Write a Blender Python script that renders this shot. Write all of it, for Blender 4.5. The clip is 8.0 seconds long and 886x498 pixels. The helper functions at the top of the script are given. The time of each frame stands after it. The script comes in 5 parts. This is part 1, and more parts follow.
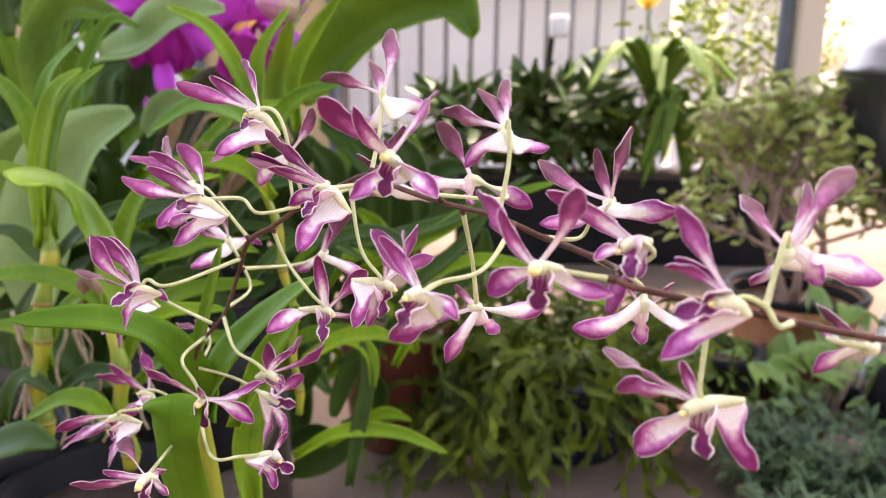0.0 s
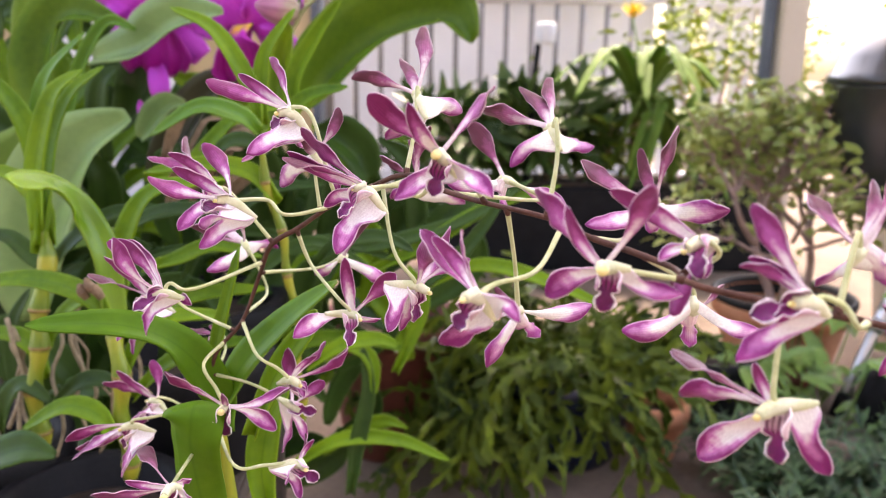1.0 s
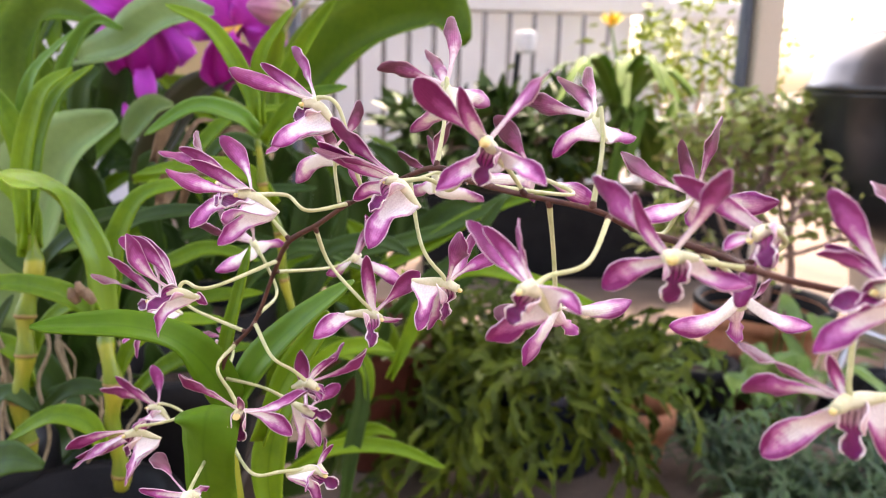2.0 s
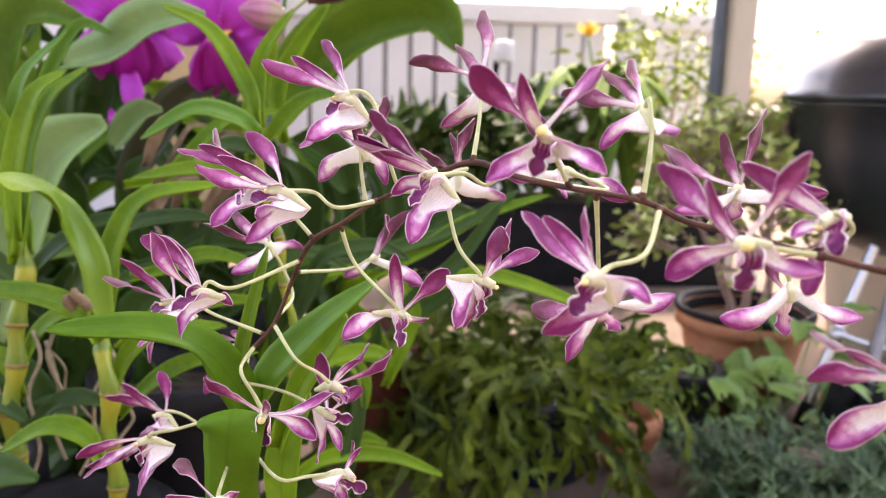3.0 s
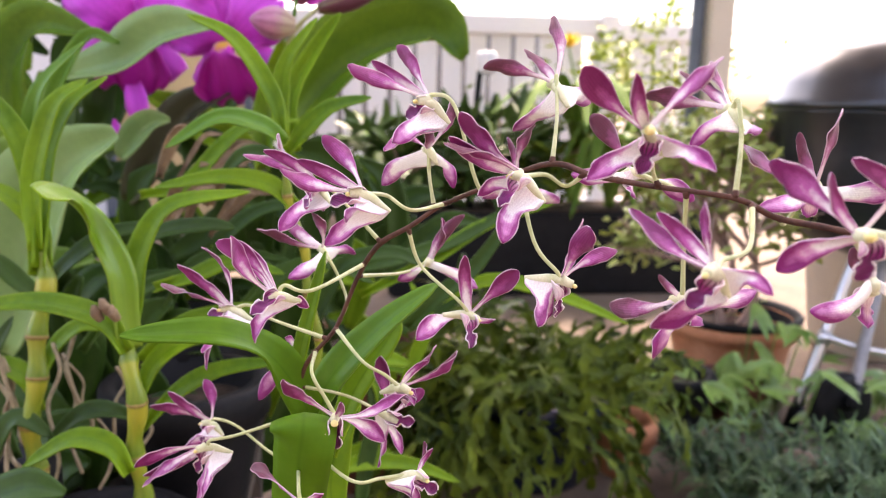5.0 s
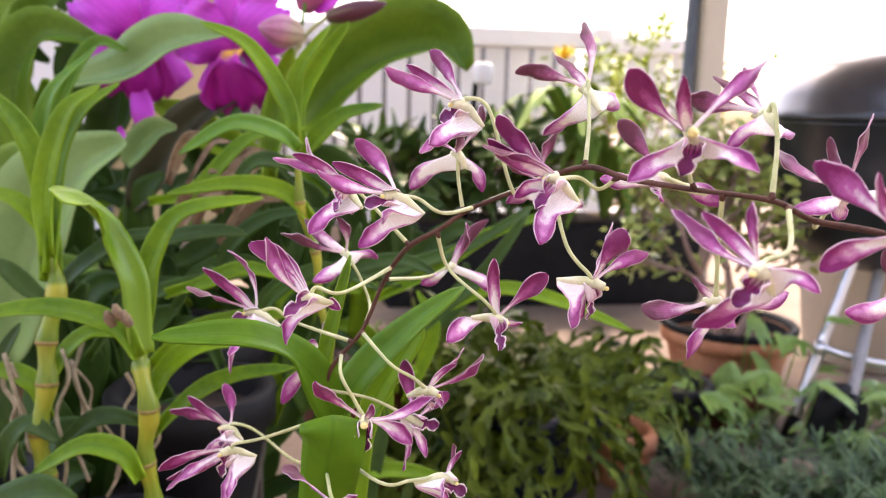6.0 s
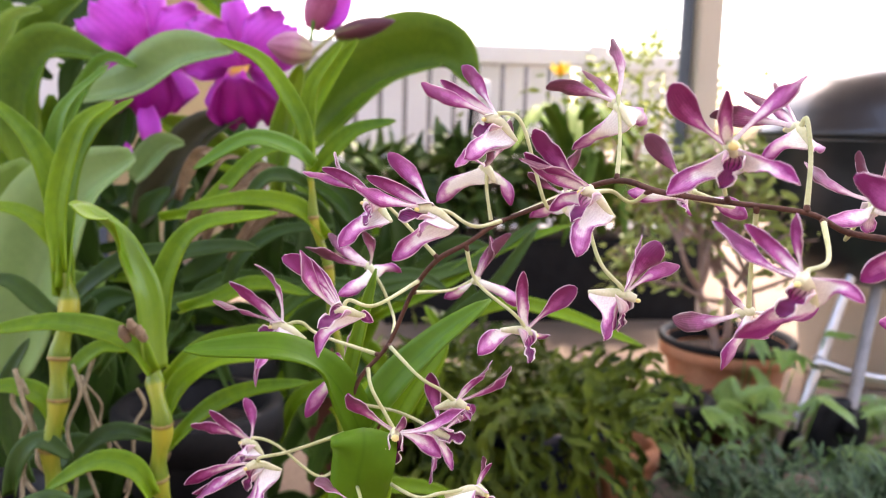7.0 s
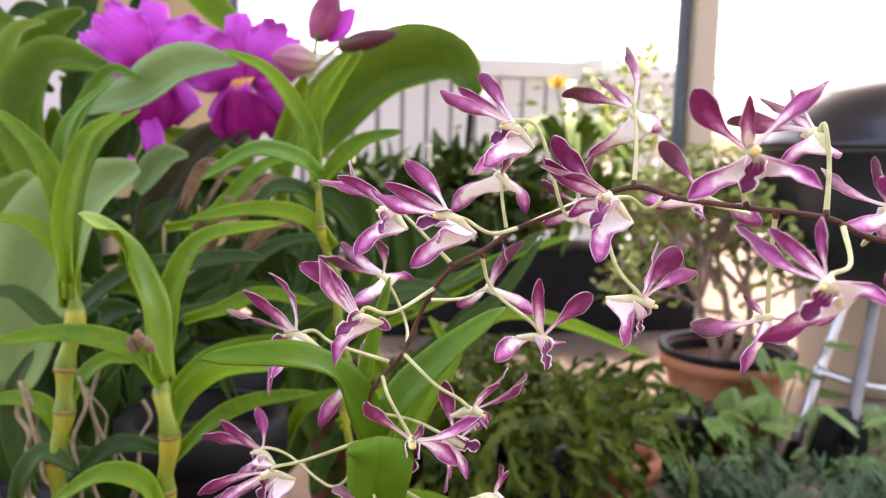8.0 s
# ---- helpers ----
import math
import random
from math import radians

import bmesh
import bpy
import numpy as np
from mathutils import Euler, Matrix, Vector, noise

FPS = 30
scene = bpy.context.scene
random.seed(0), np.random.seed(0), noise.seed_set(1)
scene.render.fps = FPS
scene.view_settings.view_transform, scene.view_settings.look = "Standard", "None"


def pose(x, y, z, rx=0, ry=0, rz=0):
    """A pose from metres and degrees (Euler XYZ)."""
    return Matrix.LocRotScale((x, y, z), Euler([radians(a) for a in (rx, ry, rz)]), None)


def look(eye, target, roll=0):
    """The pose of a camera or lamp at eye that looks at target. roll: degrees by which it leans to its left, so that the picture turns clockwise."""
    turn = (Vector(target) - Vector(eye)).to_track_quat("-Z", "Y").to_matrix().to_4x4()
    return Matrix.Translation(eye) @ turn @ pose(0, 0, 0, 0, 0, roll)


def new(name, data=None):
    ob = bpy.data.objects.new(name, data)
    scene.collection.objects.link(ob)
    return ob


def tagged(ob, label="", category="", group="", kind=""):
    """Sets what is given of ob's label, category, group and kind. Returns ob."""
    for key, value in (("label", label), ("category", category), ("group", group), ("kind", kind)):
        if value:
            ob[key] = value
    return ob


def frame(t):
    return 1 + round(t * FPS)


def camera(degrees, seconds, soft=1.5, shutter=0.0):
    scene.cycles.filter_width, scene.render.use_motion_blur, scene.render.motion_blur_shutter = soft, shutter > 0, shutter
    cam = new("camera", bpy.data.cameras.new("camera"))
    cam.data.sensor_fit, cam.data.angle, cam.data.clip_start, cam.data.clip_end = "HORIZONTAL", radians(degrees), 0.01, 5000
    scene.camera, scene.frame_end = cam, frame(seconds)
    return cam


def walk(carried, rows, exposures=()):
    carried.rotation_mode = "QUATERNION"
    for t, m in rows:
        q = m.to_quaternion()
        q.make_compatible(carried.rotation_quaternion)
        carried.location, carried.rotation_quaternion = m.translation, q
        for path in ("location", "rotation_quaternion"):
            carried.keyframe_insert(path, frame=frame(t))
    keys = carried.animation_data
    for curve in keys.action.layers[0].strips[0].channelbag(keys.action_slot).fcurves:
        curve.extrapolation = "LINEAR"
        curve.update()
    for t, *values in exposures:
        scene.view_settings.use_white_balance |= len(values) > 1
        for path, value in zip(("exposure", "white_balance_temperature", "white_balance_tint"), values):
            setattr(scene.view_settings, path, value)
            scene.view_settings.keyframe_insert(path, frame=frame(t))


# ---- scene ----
cam = camera(59.50, 8.0, soft=1.1)
PATH = [
    (0, (0.00363, -0.0093, 0.72506), (0.00287, 1.93304, 0.24829), 0.57),
    (0.5, (-0.00852, -0.00849, 0.7237), (0.01083, 1.93544, 0.25382), 0.64),
    (1, (-0.01936, -0.0027, 0.72116), (0.0299, 1.94335, 0.2624), 0.86),
    (1.5, (-0.0306, 0.00223, 0.71803), (0.04963, 1.94983, 0.27037), 1.08),
    (3, (-0.06647, 0.01315, 0.70563), (0.11955, 1.9628, 0.30037), 1.28),
    (3.5, (-0.07999, 0.0117, 0.70579), (0.12851, 1.96086, 0.30916), 1.12),
    (4, (-0.09045, 0.01144, 0.7072), (0.13528, 1.9594, 0.31412), 0.86),
    (4.5, (-0.10038, 0.01284, 0.70466), (0.14024, 1.96026, 0.31782), 0.84),
    (6, (-0.1267, 0.01178, 0.69814), (0.15064, 1.96186, 0.35136), 1.27),
    (6.5, (-0.13658, 0.01314, 0.69696), (0.15196, 1.96486, 0.36905), 1.32),
    (7, (-0.1437, 0.01097, 0.6968), (0.15264, 1.96528, 0.39206), 1.28),
    (7.5, (-0.14859, 0.00985, 0.6964), (0.15435, 1.96611, 0.41132), 1.21),
    (8, (-0.15278, 0.01129, 0.69425), (0.15374, 1.96891, 0.42258), 1.12),
]
walk(cam, [(t, look(eye, target, roll)) for t, eye, target, roll in PATH], [(0, 2.93, 7500, 21), (8, 2.93, 7500, 21)])
cam.data.dof.use_dof, cam.data.dof.focus_distance, cam.data.dof.aperture_fstop = True, 0.32, 12.5

# ---- light ----
world = bpy.data.worlds.new("sky")
scene.world = world
world.use_nodes = True
_n, _l = world.node_tree.nodes, world.node_tree.links
sky = _n.new("ShaderNodeTexSky")
sky.sky_type, sky.sun_disc = "NISHITA", False
sky.sun_elevation, sky.sun_rotation = radians(62), radians(12)
sky.air_density, sky.dust_density = 1.0, 4.0
_n["Background"].inputs[1].default_value = 0.15
_l.new(sky.outputs[0], _n["Background"].inputs[0])
sun = new("sun", bpy.data.lights.new("sun", "SUN"))
sun.data.energy, sun.data.angle, sun.data.color = 1.15, radians(2), (1.0, 0.94, 0.85)
sun.matrix_world = look((0.10, 0.46, 0.883), (0, 0, 0))


# ---- materials ----
def material(name, rough=0.6, metal=0.0):
    m = bpy.data.materials.new(name)
    m.use_nodes = True
    b = m.node_tree.nodes["Principled BSDF"]
    b.inputs["Roughness"].default_value = rough
    b.inputs["Metallic"].default_value = metal
    return m, m.node_tree.nodes, m.node_tree.links, b


def ramp(n, l, fac, stops):
    r = n.new("ShaderNodeValToRGB")
    e = r.color_ramp.elements
    while len(e) < len(stops):
        e.new(0.5)
    for k, (p, c) in zip(e, stops):
        k.position, k.color = p, (*c, 1)
    l.new(fac, r.inputs[0])
    return r.outputs[0]


def maths(n, l, op, a, b=None, c=None):
    k = n.new("ShaderNodeMath")
    k.operation = op
    for i, v in enumerate((a, b, c)):
        if v is None:
            continue
        if isinstance(v, (int, float)):
            k.inputs[i].default_value = v
        else:
            l.new(v, k.inputs[i])
    return k.outputs[0]


def mix(n, l, fac, a, b, blend="MIX"):
    k = n.new("ShaderNodeMix")
    k.data_type, k.blend_type = "RGBA", blend
    for i, v in ((0, fac), (6, a), (7, b)):
        if isinstance(v, (int, float)):
            k.inputs[i].default_value = v
        elif isinstance(v, tuple):
            k.inputs[i].default_value = (*v, 1)
        else:
            l.new(v, k.inputs[i])
    return k.outputs[2]


def noise_tex(n, l, scale, detail=3, coord="Object", stretch=None):
    tc = n.new("ShaderNodeTexCoord")
    src = tc.outputs[coord]
    if stretch:
        mp = n.new("ShaderNodeMapping")
        mp.inputs["Scale"].default_value = stretch
        l.new(src, mp.inputs[0])
        src = mp.outputs[0]
    t = n.new("ShaderNodeTexNoise")
    t.inputs["Scale"].default_value, t.inputs["Detail"].default_value = scale, detail
    l.new(src, t.inputs["Vector"])
    return t.outputs["Fac"]


def bump(n, l, b, height, strength, distance):
    k = n.new("ShaderNodeBump")
    k.inputs["Strength"].default_value, k.inputs["Distance"].default_value = strength, distance
    l.new(height, k.inputs["Height"])
    l.new(k.outputs[0], b.inputs["Normal"])


def uv_parts(n, l):
    tc = n.new("ShaderNodeTexCoord")
    sp = n.new("ShaderNodeSeparateXYZ")
    l.new(tc.outputs["UV"], sp.inputs[0])
    return sp.outputs[0], sp.outputs[1]


def mottled(name, dark, light, scale, rough=0.6, metal=0.0, relief=0.3, depth=0.002, fine=None, coat=0.0, spec=0.5):
    """Two colours mixed by a coarse and a fine noise, with relief."""
    m, n, l, b = material(name, rough, metal)
    a = noise_tex(n, l, scale, 4)
    f = noise_tex(n, l, fine or scale * 9, 5)
    fac = maths(n, l, "ADD", maths(n, l, "MULTIPLY", a, 0.65), maths(n, l, "MULTIPLY", f, 0.35))
    l.new(ramp(n, l, fac, [(0.32, dark), (0.68, light)]), b.inputs["Base Color"])
    bump(n, l, b, f, relief, depth)
    b.inputs["Coat Weight"].default_value = coat
    b.inputs["Specular IOR Level"].default_value = spec
    return m


def petal_material(name, root, middle, tip, rim, vein, stops=(0.16, 0.42, 0.68), veining=0.20, rim_from=0.91, rim_mix=0.6, heart=0.5):
    """Pale at the claw and along the middle, deep towards tip and margin, with a pale rim, stippling and fine veins."""
    m, n, l, b = material(name, 0.46)
    u, v = uv_parts(n, l)
    info = n.new("ShaderNodeObjectInfo").outputs["Random"]
    blot = noise_tex(n, l, 300, 5)
    stipple = noise_tex(n, l, 1700, 3)
    uu = maths(n, l, "ADD", u, maths(n, l, "MULTIPLY_ADD", blot, 0.44, -0.22))
    uu = maths(n, l, "ADD", uu, maths(n, l, "MULTIPLY_ADD", info, 0.22, -0.11))
    side = maths(n, l, "ABSOLUTE", maths(n, l, "MULTIPLY_ADD", v, 2.0, -1.0))
    uu = maths(n, l, "ADD", uu, maths(n, l, "MULTIPLY_ADD", maths(n, l, "POWER", side, 2.0), heart, -0.36 * heart))
    wave = maths(n, l, "SINE", maths(n, l, "MULTIPLY", v, 56.0))
    uu = maths(n, l, "ADD", uu, maths(n, l, "MULTIPLY", wave, 0.008))
    col = ramp(n, l, uu, [(stops[0], root), (stops[1], middle), (stops[2], tip), (1.0, tip)])
    veins = maths(n, l, "MULTIPLY", maths(n, l, "POWER", maths(n, l, "MULTIPLY_ADD", wave, 0.5, 0.5), 3.0), veining)
    veins = maths(n, l, "MULTIPLY", veins, maths(n, l, "MULTIPLY", noise_tex(n, l, 420, 2), 1.6))
    col = mix(n, l, veins, col, vein, "MULTIPLY")
    grain = ramp(n, l, stipple, [(0.34, (0.80, 0.76, 0.79)), (0.66, (1.0, 1.0, 1.0))])
    col = mix(n, l, 0.75, col, grain, "MULTIPLY")
    edge = n.new("ShaderNodeMapRange")
    edge.inputs[1].default_value, edge.inputs[2].default_value, edge.inputs[4].default_value = rim_from, 1.0, rim_mix
    l.new(side, edge.inputs[0])
    col = mix(n, l, edge.outputs[0], col, rim)
    l.new(col, b.inputs["Base Color"])
    b.inputs["Subsurface Weight"].default_value = 0.10
    b.inputs["Subsurface Radius"].default_value = (0.0012, 0.0007, 0.0010)
    b.inputs["Sheen Weight"].default_value = 0.10
    b.inputs["Specular IOR Level"].default_value = 0.35
    bump(n, l, b, maths(n, l, "ADD", maths(n, l, "MULTIPLY", wave, 0.45), maths(n, l, "MULTIPLY", blot, 3.0)), 0.16, 0.0004)
    return m


def leaf_material(name, dark, light, midrib, rough=0.38, ribs=26.0, yellow=None, spec=0.4):
    m, n, l, b = material(name, rough)
    u, v = uv_parts(n, l)
    info = n.new("ShaderNodeObjectInfo").outputs["Random"]
    island = n.new("ShaderNodeNewGeometry").outputs["Random Per Island"]
    info = maths(n, l, "ADD", maths(n, l, "MULTIPLY", info, 0.5), maths(n, l, "MULTIPLY", island, 0.8))
    big = noise_tex(n, l, 14, 3)
    small = noise_tex(n, l, 160, 4)
    fac = maths(n, l, "ADD", maths(n, l, "MULTIPLY", big, 0.6), maths(n, l, "MULTIPLY_ADD", small, 0.25, 0.06))
    fac = maths(n, l, "ADD", fac, maths(n, l, "MULTIPLY_ADD", info, 0.36, -0.2))
    col = ramp(n, l, fac, [(0.25, dark), (0.75, light)])
    side = maths(n, l, "ABSOLUTE", maths(n, l, "MULTIPLY_ADD", v, 2.0, -1.0))
    crease = n.new("ShaderNodeMapRange")
    crease.inputs[1].default_value, crease.inputs[2].default_value, crease.inputs[3].default_value, crease.inputs[4].default_value = 0.0, 0.10, 0.34, 0.0
    l.new(side, crease.inputs[0])
    col = mix(n, l, crease.outputs[0], col, dark)
    margin = n.new("ShaderNodeMapRange")
    margin.inputs[1].default_value, margin.inputs[2].default_value, margin.inputs[4].default_value = 0.86, 1.0, 0.45
    l.new(side, margin.inputs[0])
    col = mix(n, l, margin.outputs[0], col, midrib)
    low = n.new("ShaderNodeMapRange")
    low.inputs[1].default_value, low.inputs[2].default_value, low.inputs[3].default_value, low.inputs[4].default_value = 0.0, 0.22, 0.60, 0.0
    l.new(u, low.inputs[0])
    col = mix(n, l, low.outputs[0], col, midrib)
    if yellow:
        tipf = n.new("ShaderNodeMapRange")
        tipf.inputs[1].default_value, tipf.inputs[2].default_value, tipf.inputs[4].default_value = 0.50, 0.90, 0.90
        l.new(u, tipf.inputs[0])
        col = mix(n, l, tipf.outputs[0], col, yellow)
    l.new(col, b.inputs["Base Color"])
    b.inputs["Specular IOR Level"].default_value = spec
    b.inputs["Subsurface Weight"].default_value = 0.12
    b.inputs["Subsurface Radius"].default_value = (0.001, 0.002, 0.0005)
    wave = maths(n, l, "SINE", maths(n, l, "MULTIPLY", v, ribs))
    bump(n, l, b, maths(n, l, "ADD", maths(n, l, "MULTIPLY", wave, 0.35), small), 0.05, 0.0006)
    return m


PETAL_FRONT = petal_material("petal_inside", (0.84, 0.77, 0.79), (0.45, 0.10, 0.33), (0.210, 0.010, 0.112), (0.74, 0.56, 0.65), (0.40, 0.12, 0.34), (0.20, 0.42, 0.68), 0.13, heart=0.42)
PETAL_BACK = petal_material("petal_outside", (0.78, 0.66, 0.68), (0.34, 0.085, 0.215), (0.130, 0.026, 0.056), (0.50, 0.30, 0.35), (0.45, 0.20, 0.36), (0.18, 0.42, 0.68), 0.15, heart=0.26)
SEPAL_FRONT = petal_material("sepal_inside", (0.86, 0.83, 0.82), (0.58, 0.20, 0.46), (0.245, 0.010, 0.150), (0.78, 0.63, 0.71), (0.56, 0.30, 0.52), (0.38, 0.56, 0.80), 0.13, heart=0.50)
SEPAL_BACK = petal_material("sepal_outside", (0.85, 0.83, 0.75), (0.61, 0.27, 0.50), (0.26, 0.016, 0.170), (0.75, 0.60, 0.67), (0.60, 0.36, 0.54), (0.42, 0.60, 0.84), 0.12, heart=0.46)
LIP = petal_material("lip_inside", (0.72, 0.55, 0.58), (0.30, 0.020, 0.17), (0.19, 0.006, 0.13), (0.80, 0.70, 0.72), (0.16, 0.01, 0.09), (0.08, 0.34, 0.62), 1.2, 0.70, 1.3, 0.1)
LIP_BACK = petal_material("lip_outside", (0.76, 0.66, 0.62), (0.68, 0.44, 0.50), (0.36, 0.06, 0.26), (0.78, 0.66, 0.66), (0.60, 0.30, 0.50), (0.20, 0.50, 0.80), 0.4)
CALYX = mottled("calyx_skin", (0.52, 0.55, 0.28), (0.74, 0.72, 0.54), 130, 0.45, relief=0.1, depth=0.0005)
PEDICEL = mottled("pedicel_skin", (0.38, 0.42, 0.17), (0.58, 0.59, 0.34), 160, 0.45, relief=0.15, depth=0.0004)
ANTHER = mottled("anther_cap", (0.72, 0.58, 0.18), (0.86, 0.78, 0.38), 400, 0.5, relief=0.1, depth=0.0004)
STEM = mottled("spray_stem", (0.036, 0.015, 0.012), (0.125, 0.055, 0.038), 90, 0.55, relief=0.3, depth=0.0006, spec=0.18)
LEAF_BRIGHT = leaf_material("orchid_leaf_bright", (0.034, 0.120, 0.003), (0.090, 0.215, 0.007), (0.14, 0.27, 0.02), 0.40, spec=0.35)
# darker copy of the orchid leaf green, with shade put into the colour
LEAF_SHADE = leaf_material("shaded_orchid_leaf", (0.028, 0.095, 0.003), (0.085, 0.190, 0.008), (0.10, 0.21, 0.012), 0.50, spec=0.12)
LEAF_MID = leaf_material("orchid_leaf", (0.028, 0.092, 0.003), (0.160, 0.285, 0.008), (0.20, 0.33, 0.015), 0.45, spec=0.18)
LEAF_YELLOW = leaf_material("young_orchid_leaf", (0.07, 0.17, 0.006), (0.15, 0.28, 0.010), (0.22, 0.34, 0.03), 0.28, yellow=(0.20, 0.34, 0.008))
# green darkened so that the shade between the plants sits in the colour
LEAF_DARK = leaf_material("shaded_dark_leaf", (0.008, 0.029, 0.004), (0.042, 0.096, 0.011), (0.06, 0.12, 0.02), 0.45, spec=0.22)
LEAF_BUSH = leaf_material("bush_leaf", (0.018, 0.046, 0.008), (0.090, 0.150, 0.030), (0.09, 0.15, 0.03), 0.45, spec=0.25)
LEAF_GREY = leaf_material("broad_leaf", (0.080, 0.170, 0.016), (0.180, 0.295, 0.034), (0.20, 0.31, 0.05), 0.40, spec=0.3)
LEAF_PALE = leaf_material("pale_broad_leaf", (0.105, 0.205, 0.032), (0.20, 0.33, 0.066), (0.22, 0.34, 0.07), 0.40, spec=0.3)
LEAF_MINT = leaf_material("waxy_pale_leaf", (0.13, 0.235, 0.075), (0.23, 0.355, 0.125), (0.26, 0.38, 0.13), 0.42, spec=0.3)
LEAF_DEEP = leaf_material("deep_green_broad_leaf", (0.035, 0.095, 0.006), (0.120, 0.210, 0.010), (0.16, 0.26, 0.015), 0.45, spec=0.2)
LEAF_ROSETTE = leaf_material("rosette_leaf", (0.040, 0.100, 0.012), (0.125, 0.210, 0.028), (0.14, 0.22, 0.04), 0.6, spec=0.15)
LEAF_BROWN = leaf_material("dark_brown_leaf", (0.016, 0.022, 0.006), (0.060, 0.055, 0.024), (0.07, 0.07, 0.03), 0.36)
def cane_material():
    """Green just over each joint, yellow towards the next, with fine lengthwise streaks."""
    m, n, l, b = material("cane_skin", 0.38)
    u, v = uv_parts(n, l)
    streak = noise_tex(n, l, 60, 4, stretch=(6, 6, 0.6))
    fac = maths(n, l, "ADD", maths(n, l, "MULTIPLY", u, 0.75), maths(n, l, "MULTIPLY", streak, 0.4))
    l.new(ramp(n, l, fac, [(0.15, (0.085, 0.165, 0.008)), (0.55, (0.19, 0.25, 0.014)), (0.95, (0.36, 0.34, 0.030))]), b.inputs["Base Color"])
    bump(n, l, b, streak, 0.15, 0.0006)
    return m


CANE = cane_material()
NODE = mottled("cane_node", (0.16, 0.11, 0.03), (0.36, 0.25, 0.07), 90, 0.6, relief=0.5, depth=0.0008)
SHEATH = mottled("dry_sheath", (0.10, 0.055, 0.028), (0.34, 0.24, 0.145), 70, 0.8, relief=0.6, depth=0.002)
ROOT = mottled("aerial_root", (0.15, 0.11, 0.065), (0.42, 0.34, 0.21), 120, 0.7, relief=0.4, depth=0.0008)
MAGENTA = petal_material("magenta_petal", (0.50, 0.020, 0.42), (0.62, 0.050, 0.58), (0.68, 0.080, 0.66), (0.72, 0.12, 0.68), (0.60, 0.20, 0.60), veining=0.3, heart=0.1)
MAGENTA_LIP = petal_material("magenta_lip", (0.80, 0.46, 0.03), (0.52, 0.014, 0.36), (0.44, 0.004, 0.32), (0.52, 0.03, 0.42), (0.55, 0.20, 0.45), (0.24, 0.38, 0.6), veining=0.06, heart=0.15)
BUD_PINK = petal_material("pink_bud", (0.46, 0.36, 0.24), (0.52, 0.24, 0.33), (0.44, 0.15, 0.26), (0.62, 0.42, 0.46), (0.40, 0.20, 0.30), veining=0.6)
BUD_DARK = petal_material("dark_bud", (0.14, 0.10, 0.05), (0.10, 0.025, 0.035), (0.085, 0.016, 0.030), (0.12, 0.03, 0.04), (0.60, 0.40, 0.48))
BUD_MAROON = petal_material("half_open_bud", (0.40, 0.10, 0.22), (0.26, 0.020, 0.10), (0.20, 0.03, 0.08), (0.42, 0.05, 0.26), (0.60, 0.40, 0.48))
WHITE_PAINT = mottled("white_paint", (0.60, 0.60, 0.61), (0.70, 0.70, 0.71), 3, 0.5, relief=0.1, depth=0.001, fine=60)
CREAM = mottled("cream_render", (0.52, 0.46, 0.37), (0.62, 0.56, 0.46), 2.5, 0.85, relief=0.4, depth=0.002, fine=120)
PIPE = mottled("slate_blue_paint", (0.05, 0.065, 0.09), (0.09, 0.11, 0.14), 6, 0.45, relief=0.1, depth=0.001)
TERRACOTTA = mottled("terracotta", (0.42, 0.130, 0.050), (0.62, 0.300, 0.165), 14, 0.85, relief=0.5, depth=0.003)
BLACK_PLASTIC = mottled("black_plastic", (0.005, 0.005, 0.006), (0.012, 0.012, 0.013), 20, 0.6, relief=0.2, depth=0.001, spec=0.18)
RED_CLAY = mottled("dark_red_clay", (0.085, 0.018, 0.010), (0.180, 0.044, 0.026), 12, 0.7, relief=0.4, depth=0.002)
BLUE_GLAZE = mottled("blue_glaze", (0.005, 0.009, 0.028), (0.012, 0.020, 0.060), 12, 0.25, relief=0.1, depth=0.001)
ENAMEL = mottled("black_enamel", (0.012, 0.013, 0.015), (0.024, 0.026, 0.030), 5, 0.34, relief=0.05, depth=0.0005, coat=0.25, spec=0.5)
ALUMINIUM = mottled("aluminium", (0.62, 0.63, 0.65), (0.75, 0.76, 0.78), 14, 0.32, 1.0, relief=0.1, depth=0.0005)
DULL_STEEL = mottled("dull_steel", (0.20, 0.19, 0.19), (0.34, 0.33, 0.33), 14, 0.5, 0.3, relief=0.2, depth=0.0005)
SOIL = mottled("bark_mix", (0.025, 0.016, 0.010), (0.11, 0.07, 0.045), 60, 0.95, relief=1.0, depth=0.01)
FLOOR = mottled("paving", (0.130, 0.098, 0.074), (0.235, 0.180, 0.138), 4, 0.85, relief=0.4, depth=0.002, fine=90, spec=0.2)
TWIG = mottled("grey_twig", (0.24, 0.145, 0.115), (0.46, 0.32, 0.26), 50, 0.8, relief=0.5, depth=0.001)
LEAF_SHRUB = leaf_material("shrub_leaf", (0.16, 0.23, 0.035), (0.42, 0.48, 0.14), (0.34, 0.40, 0.12), 0.45)
LEAF_CACTUS = leaf_material("flat_stem", (0.006, 0.020, 0.002), (0.135, 0.185, 0.012), (0.08, 0.12, 0.02), 0.50, spec=0.15)
LEAF_BLUE = leaf_material("blue_green_leaf", (0.008, 0.032, 0.012), (0.135, 0.235, 0.095), (0.10, 0.17, 0.075), 0.6, spec=0.3)
LEAF_LIME = leaf_material("sunlit_leaf", (0.10, 0.17, 0.007), (0.24, 0.29, 0.014), (0.26, 0.32, 0.03), 0.5, spec=0.2)


